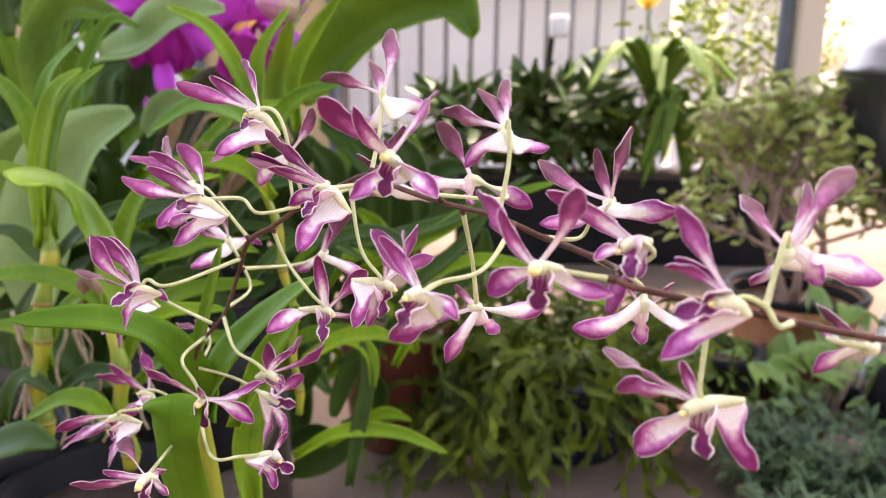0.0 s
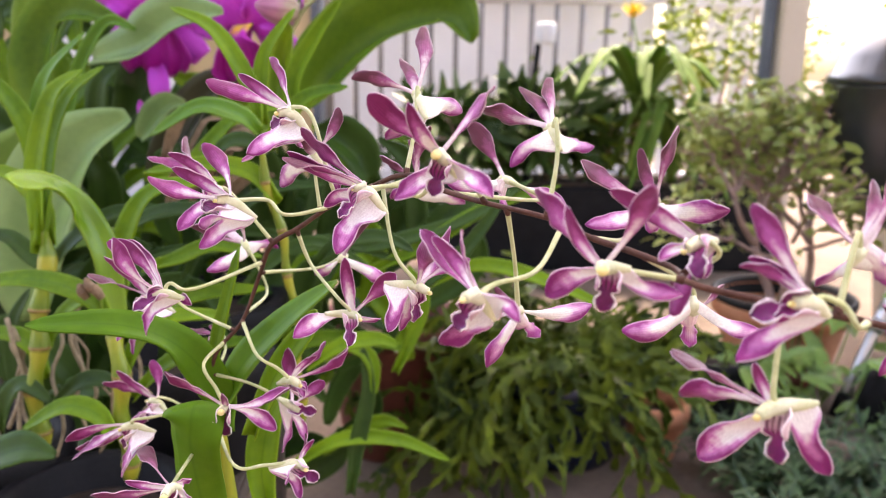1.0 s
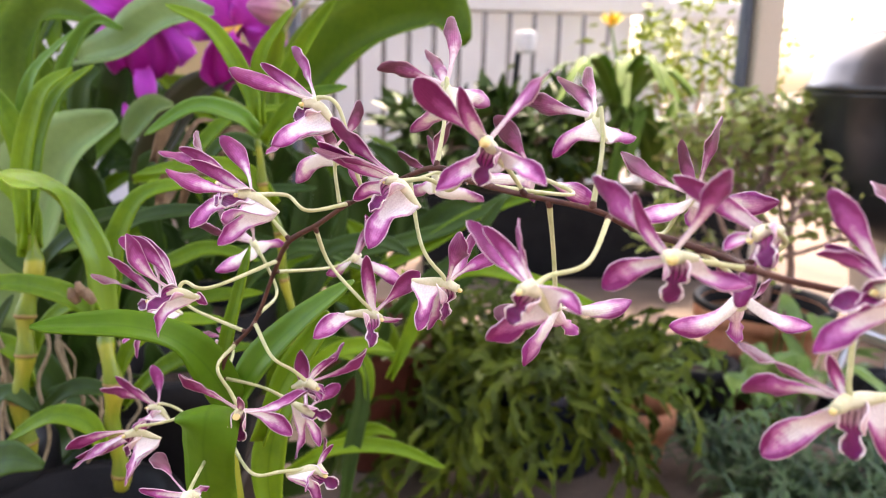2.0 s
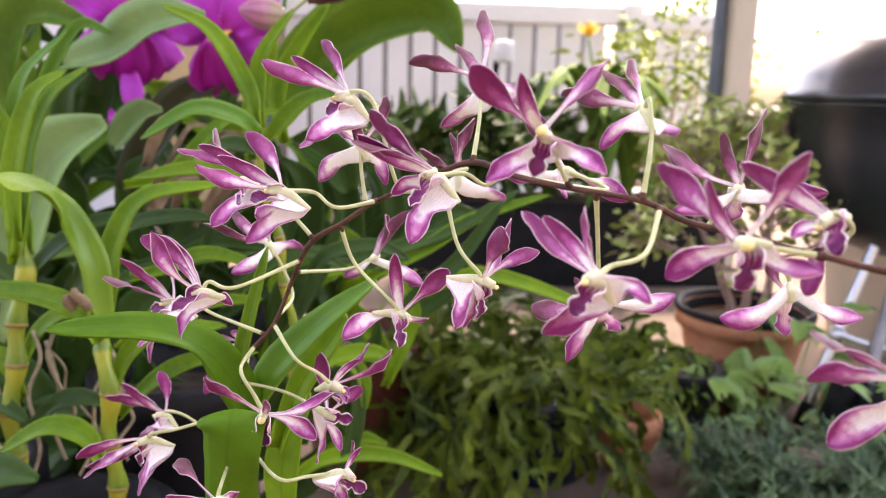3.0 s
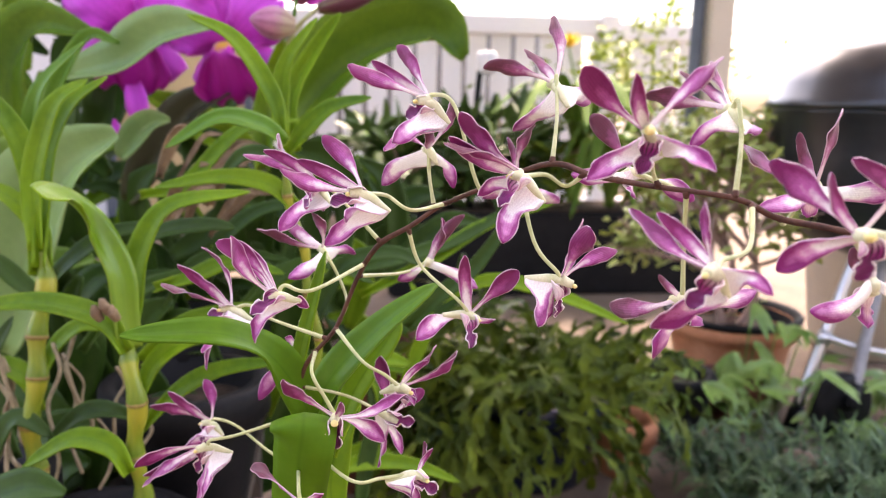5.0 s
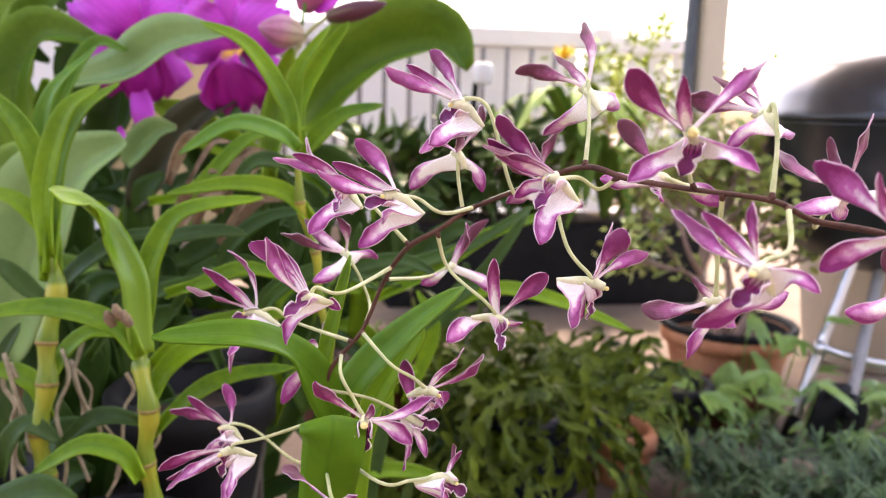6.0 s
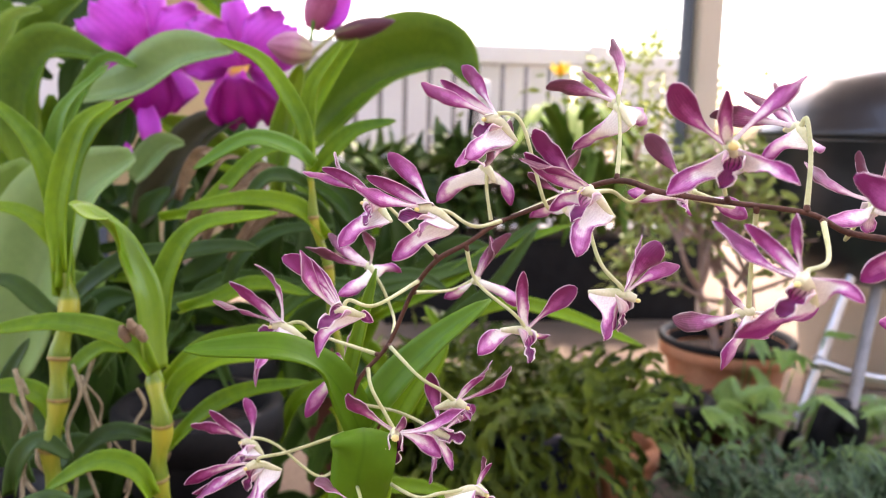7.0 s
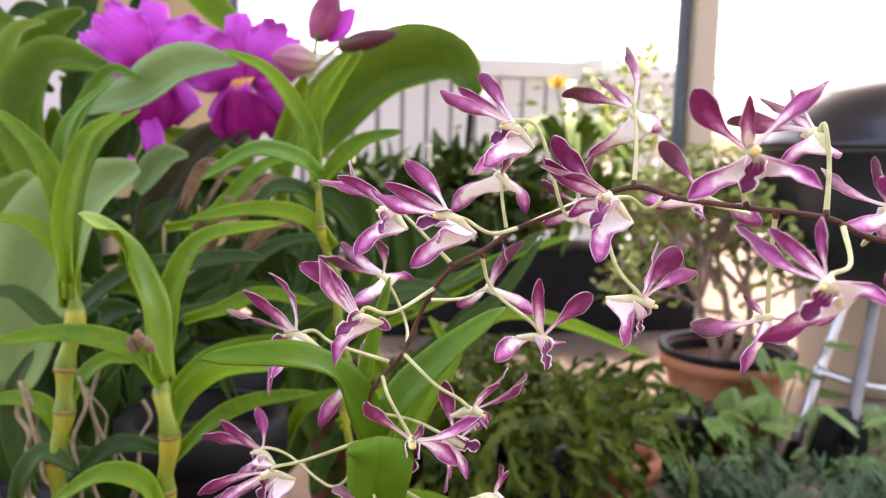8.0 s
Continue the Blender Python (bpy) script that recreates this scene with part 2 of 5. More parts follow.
# ---- mesh helpers ----
def V(p):
    return np.array(p, float)


def unit(v):
    v = V(v)
    return v / max(np.linalg.norm(v), 1e-9)


def aim(az, el, length=1.0):
    """A vector from a compass turn from +y towards +x, a rise (degrees) and a length."""
    a, e = radians(az), radians(el)
    return length * V((math.sin(a) * math.cos(e), math.cos(a) * math.cos(e), math.sin(e)))


def attach(ob, parent):
    if parent:
        ob.parent = parent
        if parent.type == "EMPTY":
            ob.matrix_parent_inverse = Matrix.Translation(-parent.location)


def mesh_object(name, verts, faces, mats, parent=None, uvs=None, indices=None, smooth=True, label=""):
    me = bpy.data.meshes.new(name)
    me.from_pydata([tuple(p) for p in verts], [], faces)
    for m in (mats if isinstance(mats, (list, tuple)) else [mats]):
        me.materials.append(m)
    if indices is not None:
        me.polygons.foreach_set("material_index", indices)
    if uvs is not None:
        layer = me.uv_layers.new(name="uv")
        flat = np.array([uvs[v] for f in faces for v in f], np.float32).ravel()
        layer.data.foreach_set("uv", flat)
    me.polygons.foreach_set("use_smooth", [smooth] * len(me.polygons))
    me.update()
    ob = new(name, me)
    attach(ob, parent)
    if label:
        tagged(ob, label)
    return ob


def part(name, bm, mat, parent, label="", smooth=False):
    me = bpy.data.meshes.new(name)
    bm.to_mesh(me)
    bm.free()
    me.materials.append(mat)
    me.polygons.foreach_set("use_smooth", [smooth] * len(me.polygons))
    ob = new(name, me)
    attach(ob, parent)
    if label:
        tagged(ob, label)
    return ob


def thing(name, label, category, at=(0, 0, 0), group="", kind=""):
    ob = new(name)
    ob.location = at
    ob.empty_display_size = 0.05
    return tagged(ob, label, category, group, kind)


def sheet_data(P, thick):
    """A closed thin shell round a grid of points P[i, j]: verts, faces, uvs, side index."""
    n, m = P.shape[0] - 1, P.shape[1] - 1
    du = np.gradient(P, axis=0)
    dv = np.gradient(P, axis=1)
    N = np.cross(du, dv)
    N /= np.maximum(np.linalg.norm(N, axis=2, keepdims=True), 1e-12)
    k = (n + 1) * (m + 1)
    verts = np.concatenate([(P + N * thick / 2).reshape(-1, 3), (P - N * thick / 2).reshape(-1, 3)])
    idx = lambda i, j: i * (m + 1) + j
    faces, side = [], []
    for i in range(n):
        for j in range(m):
            a, b, c, d = idx(i, j), idx(i + 1, j), idx(i + 1, j + 1), idx(i, j + 1)
            faces.append((a, b, c, d)); side.append(0)
            faces.append((d + k, c + k, b + k, a + k)); side.append(1)
    ring = [idx(i, 0) for i in range(n + 1)] + [idx(n, j) for j in range(1, m + 1)] + [idx(i, m) for i in range(n - 1, -1, -1)] + [idx(0, j) for j in range(m - 1, 0, -1)]
    for a, b in zip(ring, ring[1:] + ring[:1]):
        faces.append((b, a, a + k, b + k)); side.append(0)
    uv = [(i / n, j / m) for i in range(n + 1) for j in range(m + 1)]
    return verts, faces, uv + uv, side


def smoothstep(x):
    x = np.clip(x, 0, 1)
    return x * x * (3 - 2 * x)


def curve_points(pts, steps):
    """A smooth line through the points (Catmull-Rom)."""
    p = [V(q) for q in pts]
    p = [2 * p[0] - p[1]] + p + [2 * p[-1] - p[-2]]
    out = []
    for i in range(1, len(p) - 2):
        for s in range(steps):
            t = s / steps
            a, b, c, d = p[i - 1:i + 3]
            out.append(0.5 * (2 * b + (c - a) * t + (2 * a - 5 * b + 4 * c - d) * t * t + (3 * b - a - 3 * c + d) * t ** 3))
    out.append(p[-2])
    return np.array(out)


def tube_data(line, radii, sides=8):
    n = len(line)
    radii = np.interp(np.linspace(0, 1, n), np.linspace(0, 1, len(radii)), radii) if not np.isscalar(radii) else np.full(n, radii)
    T = np.gradient(line, axis=0)
    T /= np.maximum(np.linalg.norm(T, axis=1, keepdims=True), 1e-12)
    a = np.cross(T[0], (0, 0, 1) if abs(T[0][2]) < 0.9 else (1, 0, 0))
    verts, uv = [], []
    for i in range(n):
        a = unit(a - T[i] * (a @ T[i]))
        b = np.cross(T[i], a)
        for s in range(sides):
            w = 2 * math.pi * s / sides
            verts.append(line[i] + radii[i] * (a * math.cos(w) + b * math.sin(w)))
            uv.append((i / (n - 1), s / sides))
    faces = [(i * sides + s, i * sides + (s + 1) % sides, (i + 1) * sides + (s + 1) % sides, (i + 1) * sides + s) for i in range(n - 1) for s in range(sides)]
    faces += [tuple(range(sides - 1, -1, -1)), tuple((n - 1) * sides + s for s in range(sides))]
    return verts, faces, uv


def tube(name, pts, radii, mat, parent, steps=6, sides=8, label=""):
    v, f, uv = tube_data(curve_points(pts, steps) if len(pts) > 2 else np.linspace(V(pts[0]), V(pts[1]), 8), radii, sides)
    return mesh_object(name, v, f, mat, parent, uv, label=label)


def lathe(name, profile, mat, parent, at=(0, 0, 0), sides=40, label="", wobble=0.0):
    """A turned body from (radius, height) pairs."""
    verts, faces, uv = [], [], []
    n = len(profile)
    for i, (r, z) in enumerate(profile):
        for s in range(sides):
            w = 2 * math.pi * s / sides
            q = r * (1 + wobble * noise.noise((math.cos(w) * 2, math.sin(w) * 2, z * 9)))
            verts.append((at[0] + q * math.cos(w), at[1] + q * math.sin(w), at[2] + z))
            uv.append((i / n, s / sides))
    for i in range(n - 1):
        for s in range(sides):
            faces.append((i * sides + s, i * sides + (s + 1) % sides, (i + 1) * sides + (s + 1) % sides, (i + 1) * sides + s))
    return mesh_object(name, verts, faces, mat, parent, uv, label=label)


def box(bm, lo, hi):
    g = bmesh.ops.create_cube(bm, size=1)["verts"]
    for v in g:
        v.co = Vector([(lo[i] + hi[i]) / 2 + v.co[i] * (hi[i] - lo[i]) for i in range(3)])
    return g


def block(name, lo, hi, mat, parent=None, bevel=0.004, label=""):
    bm = bmesh.new()
    box(bm, lo, hi)
    if bevel:
        bmesh.ops.bevel(bm, geom=bm.edges[:], offset=bevel, segments=2, affect="EDGES")
    return part(name, bm, mat, parent, label)


# ---- flowers ----
WIDTH = {"petal": 0.0038, "dorsal": 0.0029, "sepal": 0.0039}
rng = random.Random(7)


def tepal(kind, root, way, front, parent, chin=None):
    """One petal, sepal or lip from root along way, its inside turned to front."""
    L = np.linalg.norm(way)
    d = way / L
    seen = V((0, -1, 0.15))
    lean = front * 0.55 + seen * (0.7 if front @ seen > -0.1 else -0.7)
    nrm = lean - d * (lean @ d)
    if np.linalg.norm(nrm) < 0.15:
        nrm = np.cross(d, (0.3, 0.2, 1))
    nrm = unit(nrm)
    w = np.cross(nrm, d)
    n, m = 18, 8
    u = np.linspace(0, 1, n + 1)
    s = np.linspace(-1, 1, m + 1)
    scale = min(1.15, max(0.55, L / 0.027))
    W = WIDTH[kind] * scale * rng.uniform(0.86, 1.1)
    tipped = np.sqrt(np.clip(1 - ((u - 0.73) / 0.275) ** 2, 0, 1))
    if kind == "petal":
        prof = np.where(u < 0.73, 0.19 + 0.81 * smoothstep((u - 0.24) / 0.49), tipped)
        bow, cup, twist = rng.uniform(-0.14, 0.08), rng.uniform(-0.35, 0.6), rng.choice((-1, 1)) * rng.uniform(30, 110)
    elif kind == "dorsal":
        prof = np.where(u < 0.5, 0.50 + 0.50 * smoothstep(u / 0.5), np.sqrt(np.clip(1 - ((u - 0.5) / 0.505) ** 2, 0, 1)))
        bow, cup, twist = rng.uniform(-0.12, 0.03), 0.3, rng.uniform(-30, 30)
    elif kind == "sepal":
        prof = np.where(u < 0.70, 0.62 + 0.38 * smoothstep((u - 0.32) / 0.38), np.clip(1 - ((u - 0.70).clip(0) / 0.305) ** 1.8, 0, 1) ** 0.65)
        bow, cup, twist = rng.uniform(-0.16, 0.0), rng.uniform(0.1, 0.6), rng.uniform(-60, 60)
    prof = np.maximum(prof, 0.03)
    P = np.zeros((n + 1, m + 1, 3))
    phase, sway = rng.uniform(0, 6), rng.uniform(-0.10, 0.10)
    for i, ui in enumerate(u):
        a = radians(twist * ui)
        wi = w * math.cos(a) + nrm * math.sin(a)
        ni = nrm * math.cos(a) - w * math.sin(a)
        centre = root + way * ui + (nrm * L * bow + w * L * sway) * 4 * ui * (1 - ui)
        half = wi * W * prof[i]
        if chin is not None and kind == "sepal":
            b = smoothstep((ui + 0.03) / 0.70)
            c = chin * 0.5 * (1 if chin @ w > 0 else -1)
            half = half * b + c * (1 - b)
            centre = centre + chin * 0.5 * (1 - b)
        for j, sj in enumerate(s):
            ruffle = (math.sin(phase + ui * 15 + sj * 2) * 0.16 + math.sin(phase * 2 + ui * 31) * 0.07) * abs(sj) ** 2
            P[i, j] = centre + half * sj + ni * W * prof[i] * (cup * sj * sj + ruffle)
    v, f, uv, side = sheet_data(P, 0.00045)
    mats = {"petal": [PETAL_FRONT, PETAL_BACK], "dorsal": [PETAL_FRONT, PETAL_BACK], "sepal": [SEPAL_FRONT, SEPAL_BACK]}[kind]
    # keep the inside on the front
    flip = np.cross(P[n // 2 + 1, m // 2] - P[n // 2, m // 2], P[n // 2, m // 2 + 1] - P[n // 2, m // 2]) @ nrm < 0
    side = [1 - q if flip else q for q in side]
    name = {"petal": "petal", "dorsal": "dorsal_sepal", "sepal": "lateral_sepal"}[kind]
    return mesh_object(name, v, f, mats, parent, uv, side)


def lip(root, way, front, parent):
    """The lip: a cup with upright side lobes, then a ruffled middle lobe that turns down."""
    L = min(0.0160, max(0.0120, np.linalg.norm(way)))
    d = unit(way)
    nn = front * 1.2 + V((0, -0.5, 0.5)) - d * ((front * 1.2 + V((0, -0.5, 0.5))) @ d)
    nn = unit(nn) if np.linalg.norm(nn) > 0.1 else unit(np.cross(d, (1, 0.2, 0)))
    w = np.cross(nn, d)
    n, m = 16, 10
    P = np.zeros((n + 1, m + 1, 3))
    ph = rng.uniform(0, 6)
    for i in range(n + 1):
        u = i / n
        mid = float(smoothstep((u - 0.46) / 0.16))
        lobe = math.sin(math.pi * min(1, u / 0.56)) ** 0.7
        spread = radians((40 + 95 * lobe) * (1 - mid) + 42 * mid)
        end = math.sqrt(max(0.0, 1 - max(0.0, (u - 0.76) / 0.245) ** 2))
        radius = 0.0032 * (1 - mid) + 0.0047 * mid * (0.45 + 0.55 * float(smoothstep((u - 0.55) / 0.2))) * end + 0.0001
        bend = -0.0032 * max(0.0, u - 0.55) ** 1.5 * 3.0
        for j in range(m + 1):
            s = 2 * j / m - 1
            a = s * spread
            ruf = math.sin(ph + u * 26 + s * 3) * 0.0009 * abs(s) * mid
            P[i, j] = root + d * (L * u + 0.0012 * abs(s) * (1 - mid) * lobe) + w * radius * math.sin(a) + nn * (radius * (1 - math.cos(a)) + bend + ruf)
    v, f, uv, side = sheet_data(P, 0.0004)
    flip = np.cross(P[9, 5] - P[8, 5], P[8, 6] - P[8, 5]) @ nn < 0
    return mesh_object("lip", v, f, [LIP, LIP_BACK], parent, uv, [1 - q if flip else q for q in side], label="dark purple lip with a white rim")


def flower(at, face, chin, stalk, tepals):
    """An orchid flower: where its tepals meet, where it faces, its chin, its stalk from the flower to the stem, and its tepals (turn, rise, millimetres)."""
    c, front = V(at), aim(*face)
    face_on = front[1] < -0.75
    k = aim(chin[0], chin[1], min(chin[2], 15) / 1000)
    line = curve_points([c + front * 0.003, c + k * 0.25, c + k * 0.65, c + k], 4)
    v, f, uv = tube_data(line, [0.0015, 0.0022, 0.0019, 0.0014, 0.0009], 12)
    body = mesh_object("flower", v, f, CALYX, PLANT, uv, label="purple and white orchid flower with a cream chin")
    ways = [(kind, aim(az, el, min(mm, 36) / 1000)) for kind, az, el, mm in tepals]
    laterals = [w for kind, w in ways if kind == "sepal"]
    across = np.cross(front, unit(k))
    if len(laterals) == 1 and np.linalg.norm(across) > 0.35:
        across = unit(across)
        twin = laterals[0] - 2 * across * (laterals[0] @ across)
        ways.append(("sepal", twin * 0.92))
    for kind, way in ways:
        if kind == "lip":
            lip(c + k * 0.25, way, front, body)
        else:
            tepal(kind, c, way, front, body, k if kind == "sepal" else None)
    if front[1] < 0.75 and not any(q[0] == "lip" for q in tepals):
        lip(c + k * 0.3, front * 0.011 + unit(k) * 0.006, front, body)
    col = curve_points([c, c + front * 0.003, c + front * 0.0052 + V((0, 0, 0.0004))], 4)
    v, f, uv = tube_data(col, [0.0022, 0.0020, 0.0017], 8)
    mesh_object("column", v, f, CALYX, body, uv)
    bm = bmesh.new()
    bmesh.ops.create_uvsphere(bm, u_segments=10, v_segments=7, radius=0.0018 if face_on else 0.0011)
    for q in bm.verts:
        q.co = Vector(c + front * 0.0060 + V(q.co) * V((1, 1, 0.85)))
    part("anther_cap", bm, ANTHER, body, "yellow anther cap", True)
    if stalk:
        gap = [np.linalg.norm(q - V(stalk[-1])) for q in STEM_CURVE]
        joint = STEM_CURVE[int(np.argmin(gap))] if min(gap) < 0.05 or c[2] > 0.57 else STEM_CURVE[0]
        stalk = (list(stalk[:-1]) if min(gap) < 0.02 else list(stalk)) + [joint]
        tube("flower_stalk", [c + k * 0.1] + list(stalk), [0.0011, 0.0009, 0.0008, 0.00082, 0.0011], PEDICEL, body, 7, 8)
        away = unit(V(stalk[-2] if len(stalk) > 1 else c) - joint)
        v, f, uv = tube_data(np.array([joint, joint + away * 0.0010, joint + away * 0.0026, joint + away * 0.0036]), [0.0012, 0.0014, 0.0011, 0.0008], 8)
        mesh_object("bract", v, f, STEM, body, uv)


PLANT = thing("dendrobium_orchid", "flowering orchid with an arching spray of purple and white flowers", "orchid", (-0.13, 0.38, 0.0))


# ---- leaves and canes ----
def strap(width, mat, kind, pts, parent, name="leaf", up=(0, -0.45, 1.0), fold=0.34, label=""):
    """A leaf along a smooth line, channelled along its midrib."""
    line = curve_points(pts, 6)
    n, m = len(line) - 1, 6
    u = np.linspace(0, 1, n + 1)
    T = np.gradient(line, axis=0)
    T /= np.linalg.norm(T, axis=1, keepdims=True)
    if kind == "strap":
        prof = np.where(u < 0.45, 0.55 + 0.45 * smoothstep(u / 0.45), 1 - 0.42 * smoothstep((u - 0.45) / 0.55)) * np.sqrt(np.clip(1 - ((u - 0.80) / 0.202).clip(0) ** 2, 0, 1))
    elif kind == "blunt":
        prof = np.where(u < 0.5, 0.8 + 0.2 * u * 2, 1) * np.sqrt(np.clip(1 - ((u - 0.93) / 0.09).clip(0) ** 2 * 0.6, 0, 1))
    else:
        prof = (np.sqrt(np.clip(1 - ((u - 0.50) / 0.52) ** 2, 0, 1)) * 0.97 + 0.04) * (1 - 0.4 * smoothstep((u - 0.6) / 0.4))
    prof = np.maximum(prof, 0.03)
    P = np.zeros((n + 1, m + 1, 3))
    ph = rng.uniform(0, 6)
    for i in range(n + 1):
        nn = V(up) - T[i] * (V(up) @ T[i])
        nn = unit(nn)
        w = np.cross(nn, T[i])
        h = width / 2 * prof[i]
        keel = fold + (1.5 * (1 - float(smoothstep(u[i] / 0.28))) if kind == "strap" else 0.0)
        for j in range(m + 1):
            s = 2 * j / m - 1
            wav = 0.05 * math.sin(ph + u[i] * 8) * s * abs(s) + 0.03 * math.sin(ph * 2 + u[i] * 15 + s)
            P[i, j] = line[i] + w * h * s + nn * h * (keel * abs(s) ** (1.15 if kind == "broad" else 1.5) - keel * 0.4 + wav)
    v, f, uv, side = sheet_data(P, 0.0011 if kind != "broad" else 0.0018)
    return mesh_object(name, v, f, [mat, mat], parent, uv, side, label=label)


def cane(pts, radius, parent, spacing=0.038):
    """A jointed cane with swollen rings."""
    line = curve_points(pts, 16)
    run = np.concatenate([[0], np.cumsum(np.linalg.norm(np.diff(line, axis=0), axis=1))])
    u = np.linspace(0, run[-1], int(run[-1] / 0.004) + 2)
    line = np.array([np.interp(u, run, line[:, k]) for k in range(3)]).T
    joints = [(k + 0.5 + rng.uniform(-0.16, 0.16)) * spacing for k in range(int(u[-1] / spacing) + 1)]
    near = np.min(np.abs(u[:, None] - np.array(joints)[None, :]), axis=1) / spacing
    line = line + np.array([(0.0022 * math.sin(math.pi * q / spacing), 0, 0) for q in u])
    rise = np.array([(q - max([j for j in joints if j <= q] + [joints[0] - spacing])) / spacing for q in u]).clip(0, 1)
    r = radius * (1.12 - 0.30 * smoothstep(rise / 0.45) + 0.26 * smoothstep((rise - 0.55) / 0.45))
    r = r * (1 - 0.40 * smoothstep((u - u[-1] + 0.03) / 0.03))
    v, f, uv = tube_data(line, r * 0.92, 14)
    uv = [(rise[k // 14], w) for k, (_, w) in enumerate(uv)]
    body = mesh_object("cane", v, f, CANE, parent, uv)
    for at in joints:
        if at > u[-1] - 0.03:
            continue
        q = np.array([[np.interp(at + d, u, line[:, a]) for a in range(3)] for d in (-0.002, 0, 0.0016)])
        v, f, uv = tube_data(q, [radius * 1.0, radius * 1.11, radius * 1.02], 12)
        mesh_object("node_ring", v, f, NODE, body, uv)
    return body


class Foliage:
    """Many small blades gathered into one mesh."""

    def __init__(self):
        self.v, self.f, self.uv = [], [], []

    def blade(self, base, way, up, length, width, droop=0.2, steps=3, notch=0.0):
        d = unit(way)
        nn = unit(V(up) - d * (V(up) @ d))
        w = np.cross(nn, d)
        k = len(self.v)
        for i in range(steps + 1):
            u = i / steps
            h = width / 2 * (math.sin(math.pi * min(0.97, 0.12 + 0.86 * u)) ** 0.7) * (1 - notch * (i % 2))
            c = V(base) + d * length * u - nn * length * droop * u * u
            for s in (-1, 0, 1):
                self.v.append(c + w * h * s + nn * h * 0.3 * abs(s))
                self.uv.append((u, (s + 1) / 2))
        for i in range(steps):
            for j in range(2):
                a = k + i * 3 + j
                self.f.append((a, a + 3, a + 4, a + 1))

    def build(self, name, mat, parent, label="", kind=""):
        ob = mesh_object(name, self.v, self.f, mat, parent, self.uv, label=label)
        if kind:
            tagged(ob, kind=kind)
        return ob


def rand_way(r, up=0.0):
    a = r.uniform(0, 2 * math.pi)
    z = r.uniform(-1, 1)
    return unit((math.cos(a), math.sin(a), z + up))


# spray stem: from the cane top, over its arch and out to the tip
STEM_LINE = [(-0.1330, 0.3930, 0.5300), (-0.1296, 0.3842, 0.5689), (-0.1136, 0.3842, 0.5905), (-0.1024, 0.3805, 0.6176), (-0.0931, 0.3650, 0.6359),
             (-0.0791, 0.3604, 0.6452), (-0.066, 0.3580, 0.6546), (-0.0509, 0.3420, 0.6641), (-0.0284, 0.3150, 0.6775), (-0.0143, 0.2990, 0.6745),
             (0.0015, 0.2801, 0.6726), (0.023, 0.2604, 0.6706), (0.0382, 0.2592, 0.6641), (0.0485, 0.2456, 0.6627), (0.0578, 0.2281, 0.6614), (0.0535, 0.2000, 0.6645),
             (0.0657, 0.1978, 0.6618), (0.0963, 0.1928, 0.6567), (0.112, 0.1877, 0.6545), (0.135, 0.184, 0.652)]
STEM_CURVE = curve_points(STEM_LINE, 12)
tube("spray_stem", STEM_LINE, [0.0013, 0.0010, 0.0013, 0.00095, 0.00125, 0.00095, 0.0012, 0.0009, 0.0011, 0.0009], STEM, PLANT, 8, 10)
tube("cane", [(-0.128, 0.405, 0.40), (-0.130, 0.400, 0.47), (-0.133, 0.394, 0.535)], [0.0065, 0.006, 0.004], CANE, PLANT)
PLANT_LEAVES = [
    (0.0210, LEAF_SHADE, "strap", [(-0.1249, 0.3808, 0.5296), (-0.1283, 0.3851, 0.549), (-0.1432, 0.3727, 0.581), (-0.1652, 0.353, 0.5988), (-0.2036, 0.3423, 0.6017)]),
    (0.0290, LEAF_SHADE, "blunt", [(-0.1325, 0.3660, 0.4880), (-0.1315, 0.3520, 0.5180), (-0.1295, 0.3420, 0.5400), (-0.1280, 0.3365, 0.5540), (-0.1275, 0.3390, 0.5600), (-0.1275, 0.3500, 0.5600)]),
    (0.0180, LEAF_BRIGHT, "strap", [(-0.1289, 0.3876, 0.5357), (-0.1169, 0.3868, 0.5632), (-0.0941, 0.3844, 0.5888), (-0.0636, 0.3791, 0.6139)]),
    (0.0080, LEAF_MID, "strap", [(-0.136, 0.3977, 0.5527), (-0.1302, 0.4008, 0.5817), (-0.1186, 0.405, 0.6252)]),
    (0.0150, LEAF_MID, "strap", [(-0.1168, 0.4074, 0.5132), (-0.1045, 0.4129, 0.5465), (-0.0862, 0.4165, 0.5738), (-0.0801, 0.4183, 0.5859)]),
    (0.0200, LEAF_MID, "strap", [(-0.113, 0.4245, 0.4482), (-0.1178, 0.4316, 0.4802), (-0.1129, 0.437, 0.5092), (-0.1014, 0.4404, 0.532)]),
]
